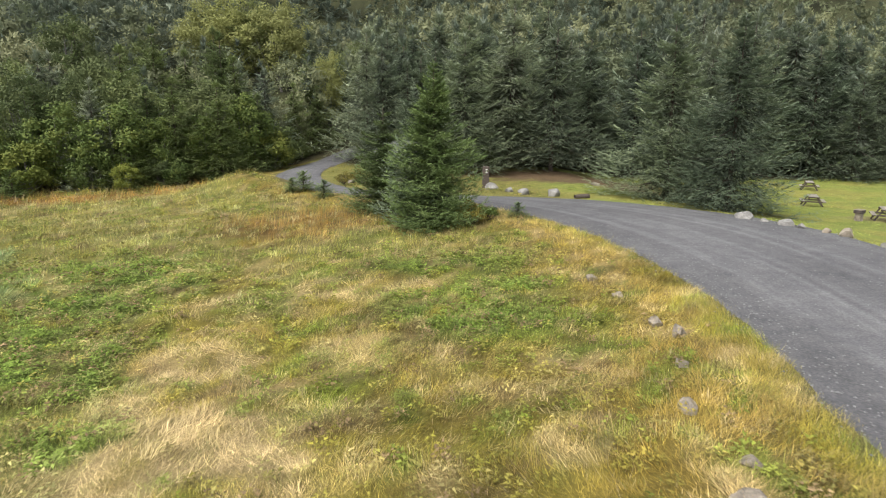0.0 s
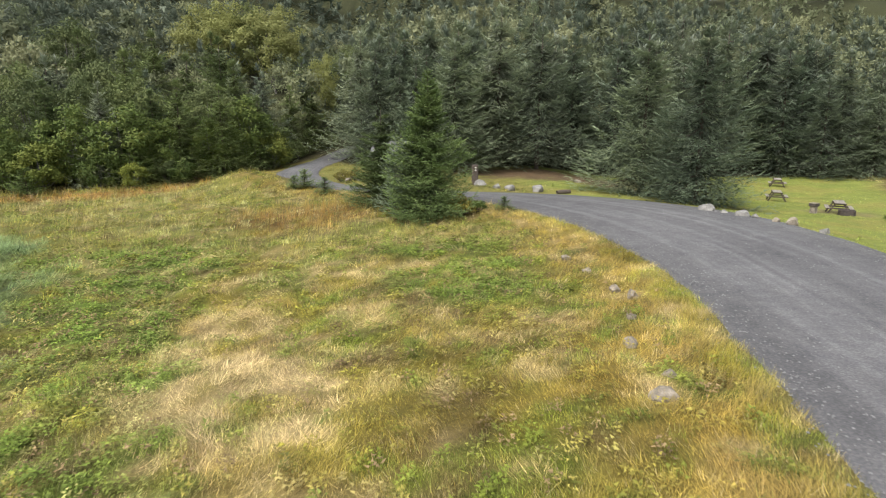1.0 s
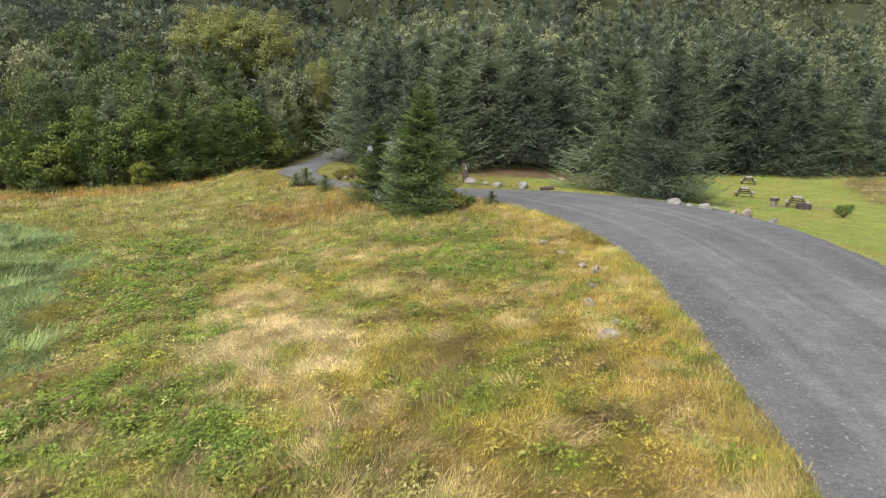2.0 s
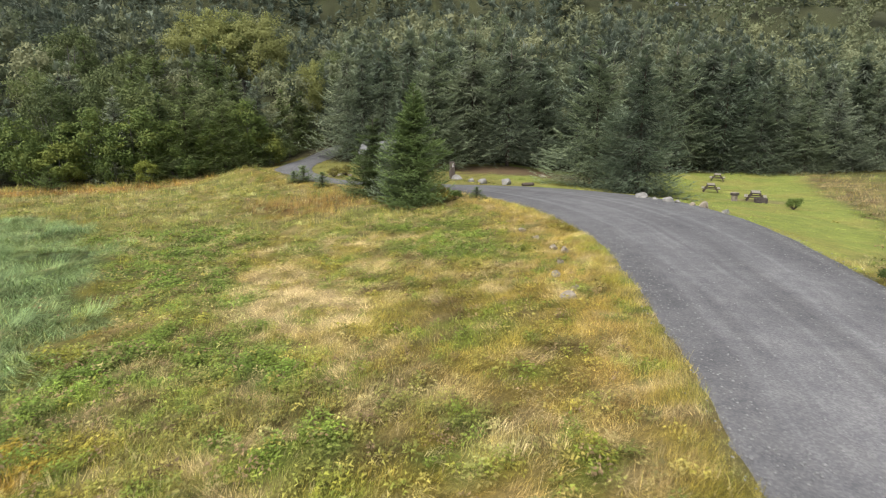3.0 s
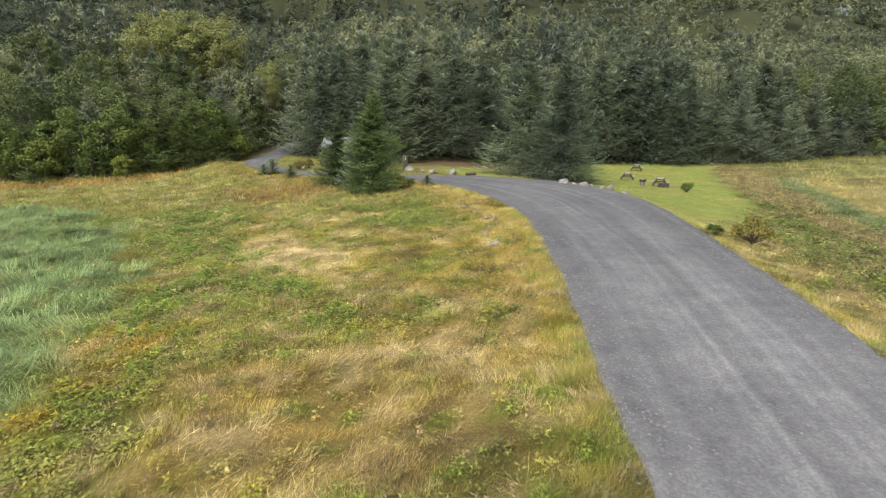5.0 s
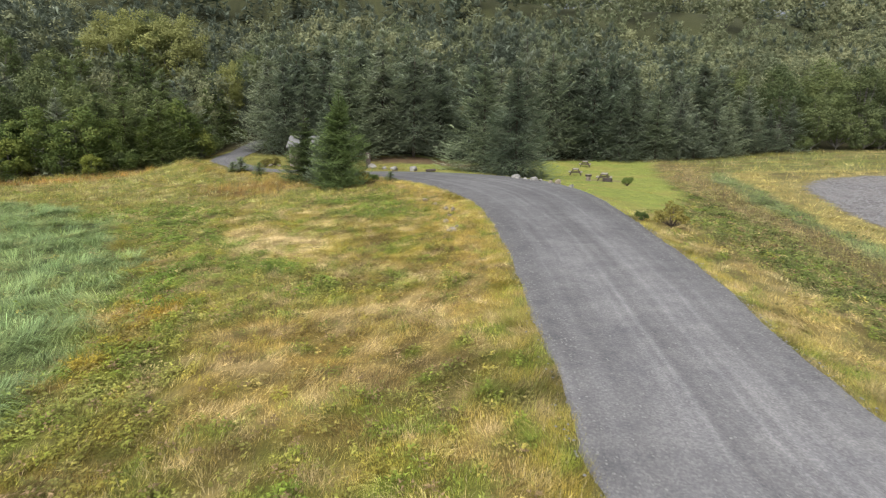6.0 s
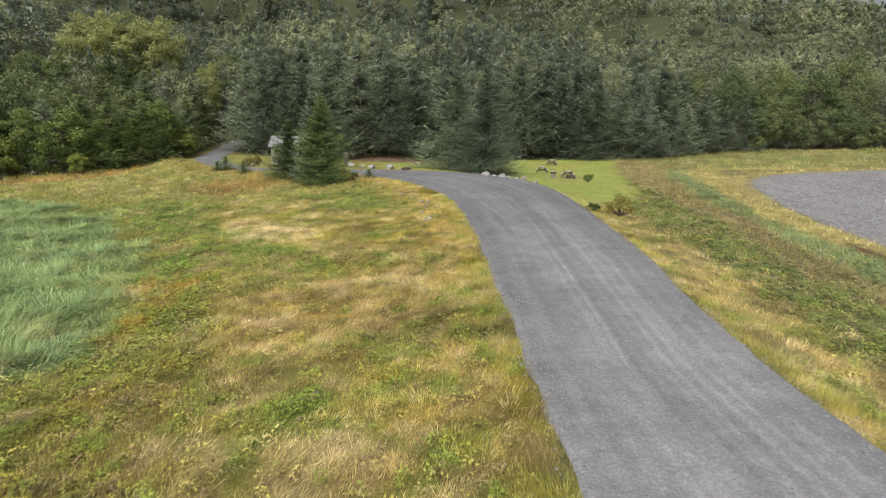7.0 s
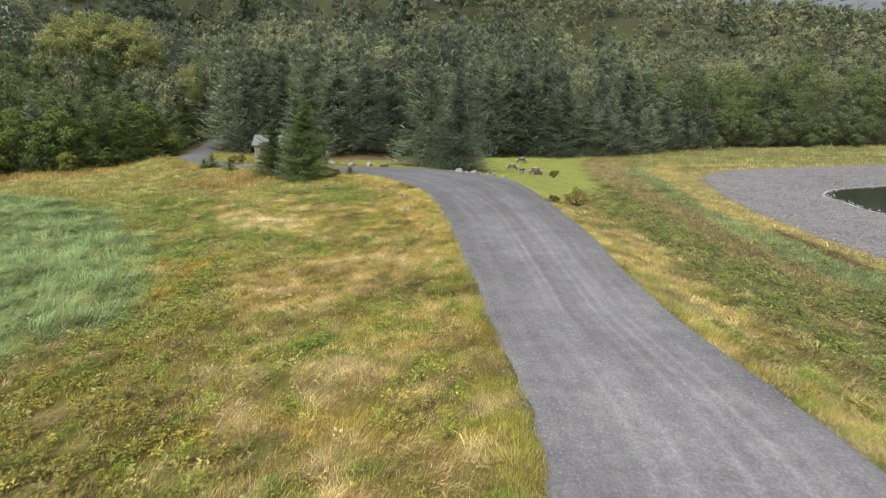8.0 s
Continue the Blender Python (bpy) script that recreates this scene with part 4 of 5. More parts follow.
# x, y, height, relative width
WEST_SPRUCES = [
    (-26.3, 55, 11.2, 1.0), (-22.3, 50.5, 7.5, 1.15), (-22.0, 58, 10.9, 1.1), (-20.2, 63, 12.0, 1.0), (-17.3, 57, 10.0, 1.2), (-15.8, 61, 9.0, 1.05),
    (-14.2, 66, 7.5, 1.1), (-14.6, 76, 8.5, 1.0), (-12.6, 71, 7.0, 1.0), (-33.5, 47.2, 7.0, 1.0), (-29.2, 47.6, 8.2, 1.05), (-25.0, 47.2, 8.0, 1.0), (-19.6, 48.6, 8.0, 1.15), (-16.6, 50.0, 7.5, 1.1), (-14.4, 53.5, 6.5, 1.1), (-22.4, 46.8, 6.5, 1.2), (-37.6, 50, 11.4, 1.0), (-31.5, 54, 10.5, 1.1), (-34, 63, 12, 1.0), (-28, 66, 12, 1.0), (-24, 72, 11, 1.0),
]
MIDDLE_SPRUCES = [
    (-6.3, 62, 12.3, 1.0), (-4.3, 57, 11.2, 1.0), (-4.6, 71, 12.0, 1.0), (-1.9, 68, 12.8, 1.05), (0.6, 60, 11.0, 1.1), (3.4, 57.5, 13.0, 1.1), (6.9, 55.5, 14.2, 1.15),
    (10.2, 53, 12.2, 1.15), (14.9, 60, 12.8, 1.1), (11.8, 65, 15.8, 1.0), (2.6, 49.5, 10.5, 1.1), (18.5, 57, 11.5, 1.1), (22.5, 59, 12.5, 1.0), (7.5, 62, 13.5, 1.0), (-2.0, 55.5, 9.0, 1.1),
]
EAST_SPRUCES = [
    (25.5, 57.5, 12.5, 1.0), (29.0, 58, 14.4, 1.0), (32.9, 61, 13.4, 1.0), (34.8, 57, 12.4, 1.1), (40.3, 63, 13.6, 1.0), (39.9, 56, 11.6, 1.1), (44.8, 58, 10.4, 1.1),
    (50.6, 61, 9.8, 1.1), (58.3, 65, 11.5, 1.1), (65.7, 67, 10.6, 1.2), (42.4, 54.4, 7.6, 1.15), (46.2, 55.0, 8.4, 1.1), (49.4, 56.2, 6.6, 1.2), (53.2, 57.6, 8.8, 1.1), (57.0, 59.6, 7.4, 1.2), (61.0, 61.0, 8.6, 1.15), (66.0, 62.4, 7.0, 1.2), (70.5, 63.0, 8.2, 1.1), (37.2, 54.2, 9.0, 1.1), (33.8, 80, 14.6, 0.8), (36.0, 75, 12.8, 0.75), (109.3, 70, 11.0, 1.2), (136.4, 70, 15.0, 1.0), (54, 70, 12.5, 1.0), (47, 70, 13.5, 1.0),
]
rng = np.random.default_rng(11)
SECOND_ROW = [(x + rng.uniform(-1, 1), float(forest_edge(x)) + rng.uniform(8, 17), rng.uniform(11, 14.5) * (0.8 if x < -15 else 1.0), rng.uniform(0.95, 1.15)) for x in (-32, -26, -19, -3, 0.5, 4, 8.5, 13, 17, 20.5, 24, 28, 31.5, 36, 41.5, 46, 52, 56, 62, 68)]
for row, group in ((WEST_SPRUCES, "spruces at the meadow's end"), (MIDDLE_SPRUCES, "spruces round the clearing"), (EAST_SPRUCES, "spruces behind the lawn"), (SECOND_ROW, "spruces deeper in the woods")):
    for k, (x, y, h, w) in enumerate(row):
        kind = int(rng.integers(3)) * 2 + 1 if 52 < y < 58 and 0 < x < 13 else int(rng.integers(len(SPRUCE)))
        plant("spruce_tree", BACK_SPRUCE[kind % 3] if row is SECOND_ROW else WEST_SPRUCE[kind % 2] if row is WEST_SPRUCES and kind != 4 else SPRUCE[kind], x, y, rng.uniform(0, 6.3), h / 12.0, w,
              "tall grey-green spruce with drooping layered branches" if kind % 3 == 1 else "tall dark green spruce with dense layered branches", group=group)
for k, (x, y, h) in enumerate(((15.1, 31.2, 9.6), (13.9, 36.4, 10.6), (17.0, 38.6, 9.4))):
    plant("spruce_tree", ROADSIDE_SPRUCE[k % 2], x, y, k * 2.1, h / 11.0, 1.0, "broad spruce with branches down to the roadside grass", group="roadside spruces")
BROAD = [
    (-27.3, 50.5, 8.7, 0), (-24.4, 52.0, 9.0, 1), (-18.6, 53.0, 8.2, 0), (-31.2, 49.5, 9.0, 2), (-38.5, 48.0, 8.0, 0),  (-35.6, 80, 8.5, 1), (-36.1, 57, 10.1, 2), (-40, 72, 12, 0), (-45, 60, 10, 1), (-30.5, 60, 10.5, 2), (-9.5, 84, 10.5, 1),
    (74.2, 70, 13.3, 0), (84.5, 72, 14.5, 1), (92.7, 72, 13.7, 2), (102.5, 75, 17, 0), (116.8, 72, 15.4, 1), (126.2, 71, 16.8, 2), (70, 76, 12, 1), (98, 70, 11, 2), (80, 68, 9, 0),
]
for k, (x, y, h, kind) in enumerate(BROAD):
    plant("alder_tree", LEAFY[kind], x, y, rng.uniform(0, 6.3), h / 11.0, rng.uniform(0.9, 1.15), "full-crowned alder in dull late-summer green leaf", group="alders in the woods")
for x, y, h, kind in ((-31.0, 90, 11.6, 0), (-27.6, 91, 12.6, 1), (-24.0, 92, 12.0, 0), (-20.8, 90, 12.4, 1), (-12.2, 77, 10.0, 1)):
    plant("cottonwood_tree", YELLOW[kind], x, y, rng.uniform(0, 6.3), h / 12.0, 0.7 if h < 11 else 1.2, "cottonwood with yellow-green early autumn leaves", group="yellowing cottonwoods")

# dense young alders with leaves to the ground, along the edge of the woods
for x in (-39, -35, -31.5, -27.2, -23.4, -21, -18.0, -15.4):
    plant("young_alder", THICK[0], x, float(forest_edge(x)) + rng.uniform(1.6, 3.2), rng.uniform(0, 6.3), rng.uniform(0.65, 1.0), rng.uniform(1.0, 1.25), "dense young alder, leafy to the ground, at the meadow's end", group="young alders at the meadow's end")
for x in (75.5, 80, 85, 90, 95, 100.5, 106, 112, 118, 125):
    plant("young_alder", THICK[1], x, float(forest_edge(x)) + rng.uniform(1.5, 3.5), rng.uniform(0, 6.3), rng.uniform(0.7, 1.3), rng.uniform(1.0, 1.3), "dense young alder, leafy to the ground, behind the beach", group="young alders behind the beach")

# thickets along the foot of the woods
line = [(x, float(forest_edge(x))) for x in (-38, -35.5, -33, -30.5, -28.5, -26.3, -24.2, -22.2, -20.4, -18.8, -17.3, -16.0, -15.0, -14.0, -13.4)]
for k, (x, y) in enumerate(line):
    plant("alder_bush", BUSH[k % 3], x + rng.uniform(-0.6, 0.6), y + rng.uniform(-0.4, 2.4), rng.uniform(0, 6.3), rng.uniform(0.6, 1.2), rng.uniform(0.9, 1.2), "dark leafy alder thicket at the edge of the meadow", "bush", "thickets below the spruces")
for x, y, s in ((-13.2, 58.5, 0.5), (-12.9, 63.0, 0.6), (-10.6, 70.5, 0.6), (-6.2, 61, 0.5), (-0.5, 55.5, 0.7), (4.5, 53.5, 0.6), (72, 62, 0.8), (82, 62, 0.8), (93, 62, 0.8), (104, 62, 0.8), (116, 62, 0.8), (88, 63.5, 1.1), (76, 64.5, 1.2), (99, 64, 1.2)):
    plant("alder_bush", BUSH[2], x, y, rng.uniform(0, 6.3), s, rng.uniform(1.0, 1.3), "low leafy green bush at the foot of the woods", "bush", "bushes below the woods")


def far_spruce(rng, h, rank):
    limbs, twigs, slips, slip, broad = ((44, 5, 3, 0.075, 0.18), (34, 3, 2, 0.11, 0.26), (28, 3, 1, 0.16, 0.4))[rank]
    (_, _), (v, f, _) = frond_spruce(int(rng.integers(1e6)), h, h * rng.uniform(0.22, 0.28), limbs, twigs, slips, h * slip, bare=0.08, droop=0.3, upturn=0.12, taper=1.12, ragged=0.3, fan=0.36, narrow=(broad * 0.8, broad * 1.2), core=24)
    return v, f


def far_leafy(rng, h, rank):
    clumps, leaves, leaf = ((20, 46, 0.038), (14, 28, 0.058), (11, 17, 0.088))[rank]
    (_, _), (v, f) = broadleaf_meshes(int(rng.integers(1e6)), h, h * 0.4, clumps, leaves, h * leaf, low=0.12, skirt=-0.6, shape=slivers)
    return v, f


def hillside(name, maker, count, seed, dull, bright, label, chooser):
    """Distant trees on the slope behind, as one uncountable wood; the farther, the plainer."""
    rng = np.random.default_rng(seed)
    stock = [maker(rng, 10.0, k // 6) for k in range(18)]
    pieces, tints, tries = [], [], 0
    while len(pieces) < count and tries < count * 14:
        tries += 1
        y = rng.choice([rng.uniform(62, 137), 62 + 280 * rng.uniform(0, 1) ** 0.72, rng.uniform(240, 430)], p=[0.34, 0.46, 0.20])
        x = rng.uniform(-0.70 * y - 8, 1.34 * (y + 26) + 8)
        deep = y - float(forest_edge(x))
        if deep < 13 or deep > 350 or chooser(x, y, deep) < rng.uniform():
            continue
        v, f = stock[int(rng.integers(6)) + 6 * (deep > 36) + 6 * (deep > 95)]
        a, s = rng.uniform(0, 6.3), rng.uniform(0.75, 1.25) * (0.75 if -40 < x < -14 and y < 91 else 1.0) * (1.38 if deep > 120 else 1.0)
        turn = np.array([[math.cos(a), -math.sin(a), 0], [math.sin(a), math.cos(a), 0], [0, 0, 1]])
        colour = np.array(dull) + (np.array(bright) - dull) * rng.uniform() ** 1.3
        tints.append(np.tile(colour * rng.uniform(0.75, 1.2), (len(v), 1)))
        pieces.append((v * s @ turn.T + [x, y, ground_z(x, y) - 0.3], f))
    v, f = joined(pieces)
    return tagged(mesh_object(name, v, f, FAR_LEAVES, np.concatenate(tints)), label, "woods", kind="stuff")


def conifer_share(x, y, deep):
    """Where spruce outnumbers alder on the slope."""
    n = float(soft_noise(np.array([x]), np.array([y]), 38, 131)[0])
    if deep < 34 and 0 < x < 70:
        return 0.7
    if x < -0.16 * y and deep < 60:
        return 0.3
    if deep > 70 and x < 0.3 * y:
        return 0.85
    return float(np.clip(0.55 - (x - 5) / 110 + (n - 0.5) * 3.2, 0.15, 0.95))


hillside("far_spruce_woods", far_spruce, 1300, 17, (0.082, 0.104, 0.074), (0.138, 0.16, 0.114), "dark spruce woods covering the far slope", conifer_share)
hillside("far_alder_woods", far_leafy, 1300, 19, (0.105, 0.125, 0.068), (0.20, 0.208, 0.108), "dull green alder woods covering the far slope", lambda x, y, deep: 1 - conifer_share(x, y, deep))

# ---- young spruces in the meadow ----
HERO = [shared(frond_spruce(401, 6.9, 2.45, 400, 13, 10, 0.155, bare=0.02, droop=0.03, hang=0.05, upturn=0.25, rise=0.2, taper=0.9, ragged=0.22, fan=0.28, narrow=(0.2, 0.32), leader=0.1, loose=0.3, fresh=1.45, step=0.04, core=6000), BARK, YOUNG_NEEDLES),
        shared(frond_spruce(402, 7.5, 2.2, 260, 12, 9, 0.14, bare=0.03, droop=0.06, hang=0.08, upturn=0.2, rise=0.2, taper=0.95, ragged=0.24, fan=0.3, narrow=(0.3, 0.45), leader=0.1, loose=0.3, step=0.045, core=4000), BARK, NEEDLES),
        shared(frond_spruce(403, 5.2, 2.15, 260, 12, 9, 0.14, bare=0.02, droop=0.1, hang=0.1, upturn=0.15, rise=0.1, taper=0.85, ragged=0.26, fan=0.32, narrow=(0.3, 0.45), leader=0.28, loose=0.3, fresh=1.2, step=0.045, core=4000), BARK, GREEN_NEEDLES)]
plant("young_spruce", HERO[0], 0.1, 26.3, 0.4, label="young spruce with dense green branches to the grass", group="young spruces in the meadow")
plant("young_spruce", HERO[1], -0.55, 27.5, 1.9, label="young grey-green spruce with a thin leader", group="young spruces in the meadow")
plant("young_spruce", HERO[2], -2.35, 30.6, 3.0, label="slim dark young spruce with a bare leader", group="young spruces in the meadow")
SAPLING = shared(frond_spruce(405, 1.3, 0.95, 70, 9, 7, 0.1, bare=0.03, droop=0.05, hang=0.05, rise=0.25, fan=0.3, leader=0.2, core=300), BARK, YOUNG_NEEDLES)
for x, y, s in ((-7.9, 38.3, 1.0), (-8.6, 38.4, 0.7), (-6.2, 35.6, 0.8), (-28.4, 42.6, 1.5), (3.75, 26.9, 0.55)):
    plant("spruce_sapling", SAPLING, x, y, x, s, 1.1, "small bushy spruce sapling in the tall grass", "sapling", "spruce saplings")
SHRUB = [shared(broadleaf_meshes(420, 1.2, 0.75, 26, 40, 0.1, low=0.08), BARK, AUTUMN), shared(broadleaf_meshes(421, 1.0, 0.7, 24, 50, 0.1, low=0.08), BARK, THICKET)]
for x, y, s, kind, label in ((13.6, 5.6, 1.0, 0, "thin roadside shrub with yellow autumn leaves"), (22.9, 26.2, 0.78, 1, "low round green shrub on the mown lawn"), (12.6, 6.5, 0.5, 1, "low dark tuft at the road's edge"), (1.6, 25.9, 0.9, 0, "low yellow-green shrub beside the young spruce"), (2.4, 26.6, 0.7, 1, "low green shrub beside the young spruce"), (-6.0, 42.5, 0.8, 0, "low autumn shrub inside the road bend"), (-5.2, 44.0, 0.8, 0, "low autumn shrub inside the road bend")):
    plant("shrub", SHRUB[kind], x, y, x, s, 1.1, label, "shrub")


# ---- stones ----
def rock(name, x, y, size, mat, seed, label, group="", sink=0.3):
    """A weathered stone, half sunk in the grass."""
    rng = np.random.default_rng(seed)
    bm = bmesh.new()
    bmesh.ops.create_icosphere(bm, subdivisions=3, radius=0.5)
    shift = Vector(rng.uniform(-50, 50, 3))
    planes = [(Vector(unit(rng.normal(0, 1, 3))), rng.uniform(0.24, 0.42)) for _ in range(11)]
    for v in bm.verts:
        for n, d in planes:
            over = v.co.dot(n) - d
            if over > 0:
                v.co -= n * over * 0.97
        v.co *= 1 + 0.16 * noise.noise(v.co * 2.2 + shift) + 0.05 * noise.noise(v.co * 7 + shift)
        v.co.x *= size[0]
        v.co.y *= size[1]
        v.co.z *= size[2]
    me = bpy.data.meshes.new(name)
    bm.to_mesh(me)
    bm.free()
    me.materials.append(mat)
    ob = new(name, me)
    ob.matrix_world = Matrix.Translation((x, y, ground_z(x, y) + size[2] * (0.5 - sink))) @ Matrix.Rotation(rng.uniform(0, 6.3), 4, "Z")
    return tagged(ob, label, "rock", group)


for k, (x, y, s) in enumerate(((3.9, 39.7, 1.0), (4.75, 37.9, 0.75), (5.4, 36.5, 0.95), (6.95, 35.5, 0.9))):
    rock("boulder", x, y, (s * 0.95, s * 0.75, s * (0.9 if k == 3 else 0.65)), BOULDER, 500 + k, "pale granite boulder lining the road verge", "boulders along the road")
for k, (x, y, s, m) in enumerate(((13.95, 26.5, 0.95, 0), (14.4, 25.75, 0.5, 0), (14.75, 24.7, 0.85, 0), (15.05, 24.15, 0.55, 0), (15.4, 23.1, 0.5, 1), (15.65, 22.3, 0.8, 1), (15.9, 20.6, 0.6, 0))):
    rock("boulder", x - 0.65, y - 0.55, (s * 0.85, s * 0.7, s * 0.62), (BOULDER, TAN_ROCK)[m], 520 + k, "lichened tan boulder beside the lawn" if m else "pale granite boulder beside the lawn", "boulders along the road")
for k, (x, y, s) in enumerate(((4.35, 16.5, 0.5), (4.55, 14.9, 0.42), (4.7, 12.5, 0.5), (4.85, 11.7, 0.55), (4.3, 10.2, 0.4), (3.75, 8.5, 0.55), (3.85, 6.9, 0.35), (3.45, 6.1, 0.55))):
    rock("stone", x, y, (s * 0.95, s * 0.7, s * 0.55), FIELD_ROCK, 540 + k, "grey field stone half sunk in the verge grass", "stones along the verge", 0.3)
for k, (x, y, s) in enumerate(((-6.3, 44.5, 0.8), (-5.6, 43.4, 0.6), (-4.8, 43.8, 0.5), (11.6, 43.6, 0.6))):
    rock("stone", x, y, (s * 1.2, s * 0.9, s * 0.6), FIELD_ROCK, 560 + k, "grey rock inside the road bend", "rocks in the clearing")


# ---- picnic tables, fire ring, grill ----
def beam(parent, name, size, at, rot=(0, 0, 0), mat=OLD_WOOD, bevel=0.008):
    bm = bmesh.new()
    box(bm, size, pose(*at, *rot), bevel)
    return part(name, bm, mat, parent)


def picnic_table(x, y, turn):
    top = new("picnic_table")
    top.matrix_world = pose(x, y, ground_z(x, y) - 0.02, 0, 0, turn) @ Matrix.Diagonal((0.9, 0.9, 0.9, 1))
    for k in range(4):
        beam(top, "tabletop_plank", (1.65, 0.14, 0.04), (0, (k - 1.5) * 0.15, 0.74))
    for sy in (-1, 1):
        for k in range(2):
            beam(top, "bench_plank", (1.65, 0.11, 0.035), (0, sy * (0.58 + 0.12 * k), 0.42))
    for sx in (-0.62, 0.62):
        beam(top, "cross_beam", (0.05, 1.5, 0.09), (sx, 0, 0.385), mat=DARK_WOOD)
        beam(top, "top_cleat", (0.05, 0.72, 0.09), (sx, 0, 0.685), mat=DARK_WOOD)
        for sy in (-1, 1):
            beam(top, "leg", (0.05, 0.09, 0.86), (sx + 0.05, sy * 0.42, 0.37), (sy * 30, 0, 0), mat=DARK_WOOD)
    return tagged(top, "weathered wooden picnic table standing on the mown lawn", "table", "picnic tables on the lawn")


for x, y, turn in ((23.3, 31.0, 60), (23.9, 38.2, 64), (29.4, 47.6, 62)):
    picnic_table(x, y, turn)

ring = new("fire_ring")
ring.matrix_world = pose(23.1, 30.0, ground_z(23.1, 30.0) - 0.02)
bm = bmesh.new()
for k in range(20):
    a, b = 2 * math.pi * k / 20, 2 * math.pi * (k + 1) / 20
    q = [bm.verts.new((r * math.cos(t), r * math.sin(t), z)) for t in (a, b) for r, z in ((0.42, 0), (0.42, 0.3), (0.38, 0.3), (0.38, 0))]
    for u in range(4):
        bm.faces.new((q[u], q[(u + 1) % 4], q[4 + (u + 1) % 4], q[4 + u]))
bmesh.ops.remove_doubles(bm, verts=bm.verts, dist=0.002)
part("steel_ring", bm, CHAR, ring)
bm = bmesh.new()
for k in range(8):
    box(bm, (0.72 if 1 < k < 6 else 0.5, 0.02, 0.02), pose(0, -0.31 + 0.088 * k, 0.312))
part("grate", bm, CHAR, ring)
tagged(ring, "low rusty steel fire ring with a cooking grate", "fire ring")
grill = new("standing_grill")
grill.matrix_world = pose(21.6, 30.6, ground_z(21.6, 30.6) - 0.02, 0, 0, 30)
beam(grill, "post", (0.3, 0.28, 0.42), (0, 0, 0.21), mat=FIELD_ROCK)
beam(grill, "fire_box", (0.44, 0.38, 0.16), (0, 0, 0.5), mat=CHAR)
beam(grill, "grate", (0.44, 0.38, 0.03), (0, 0, 0.6), mat=FIELD_ROCK, bevel=0.004)
tagged(grill, "small steel grill on a short grey stone post", "grill")

# ---- privy hut by the road bend ----
hx, hy, hturn = -2.2, 43.7, -18
hut = new("privy_hut")
hut.matrix_world = pose(hx, hy, ground_z(hx, hy) - 0.05, 0, 0, hturn)
W, D, EAVE, RIDGE = 2.4, 2.2, 2.0, 2.85
for name, size, at in (("front_wall", (W, 0.1, EAVE), (0, -D / 2, EAVE / 2)), ("back_wall", (W, 0.1, EAVE), (0, D / 2, EAVE / 2))):
    beam(hut, name, size, at, mat=PANEL)
for sx in (-1, 1):
    bm = bmesh.new()
    prof = [(-D / 2 + 0.05, 0), (D / 2 - 0.05, 0), (D / 2 - 0.05, EAVE), (0, RIDGE - 0.1), (-D / 2 + 0.05, EAVE)]
    a = [bm.verts.new((sx * W / 2, y, z)) for y, z in prof]
    b = [bm.verts.new((sx * (W / 2 - 0.1), y, z)) for y, z in prof]
    bm.faces.new(a)
    bm.faces.new(b[::-1])
    for k in range(5):
        bm.faces.new((a[k], b[k], b[(k + 1) % 5], a[(k + 1) % 5]))
    bmesh.ops.recalc_face_normals(bm, faces=bm.faces)
    part("gable_wall", bm, PANEL, hut)
slope = math.degrees(math.atan2(RIDGE - EAVE, D / 2))
run_len = math.hypot(RIDGE - EAVE, D / 2) + 0.35
for sy in (-1, 1):
    roof = beam(hut, "roof_slope", (W + 0.6, run_len, 0.07), (0, sy * (D / 4 + 0.13), (RIDGE + EAVE) / 2 - 0.06), (-sy * slope, 0, 0), mat=ROOFING, bevel=0.01)
    for k in range(7):
        beam(roof, "shingle_course", (W + 0.62, 0.2, 0.014), (0, sy * (D / 4 + 0.13) + math.cos(radians(slope)) * (k - 3) * 0.215, (RIDGE + EAVE) / 2 - 0.06 - sy * math.sin(radians(slope)) * (k - 3) * 0.215 * 1.0 + 0.05), (-sy * slope + 2, 0, 0), mat=ROOFING, bevel=0.003)
beam(hut, "door", (0.05, 0.85, 1.9), (-W / 2 - 0.03, 0.0, 1.0), mat=OLD_WOOD)
beam(hut, "corner_board", (0.1, 0.1, EAVE), (-W / 2 - 0.02, -D / 2 - 0.02, EAVE / 2), mat=OLD_WOOD)
beam(hut, "corner_board", (0.1, 0.1, EAVE), (W / 2 + 0.02, -D / 2 - 0.02, EAVE / 2), mat=OLD_WOOD)
tagged(hut, "small tan wooden privy hut with a grey shingled gable roof", "hut")

# ---- marker post and log by the clearing ----
post = new("marker_post")
post.matrix_world = pose(3.55, 40.6, ground_z(3.55, 40.6) - 0.03, 0, 0, 8)
beam(post, "post", (0.42, 0.36, 1.45), (0, 0, 0.72), mat=DARK_WOOD, bevel=0.05)
for k in range(3):
    beam(post, "lettering_bar", (0.13 - 0.03 * (k == 1), 0.012, 0.05), (0, -0.187, 1.27 - 0.11 * k), mat=SIGN_WHITE, bevel=0.002)
tagged(post, "thick dark wooden post with pale lettering bars", "sign post")
log_v, log_f = tube([(-0.45, 0, 0.12), (-0.15, 0.04, 0.13), (0.2, 0.0, 0.13), (0.4, 0.05, 0.14)], [0.11, 0.13, 0.14, 0.12], 10)
log = mesh_object("log", log_v, log_f, DARK_WOOD, smooth=True)
log.matrix_world = pose(8.35, 34.1, ground_z(8.35, 34.1) - 0.02, 0, 0, 10)
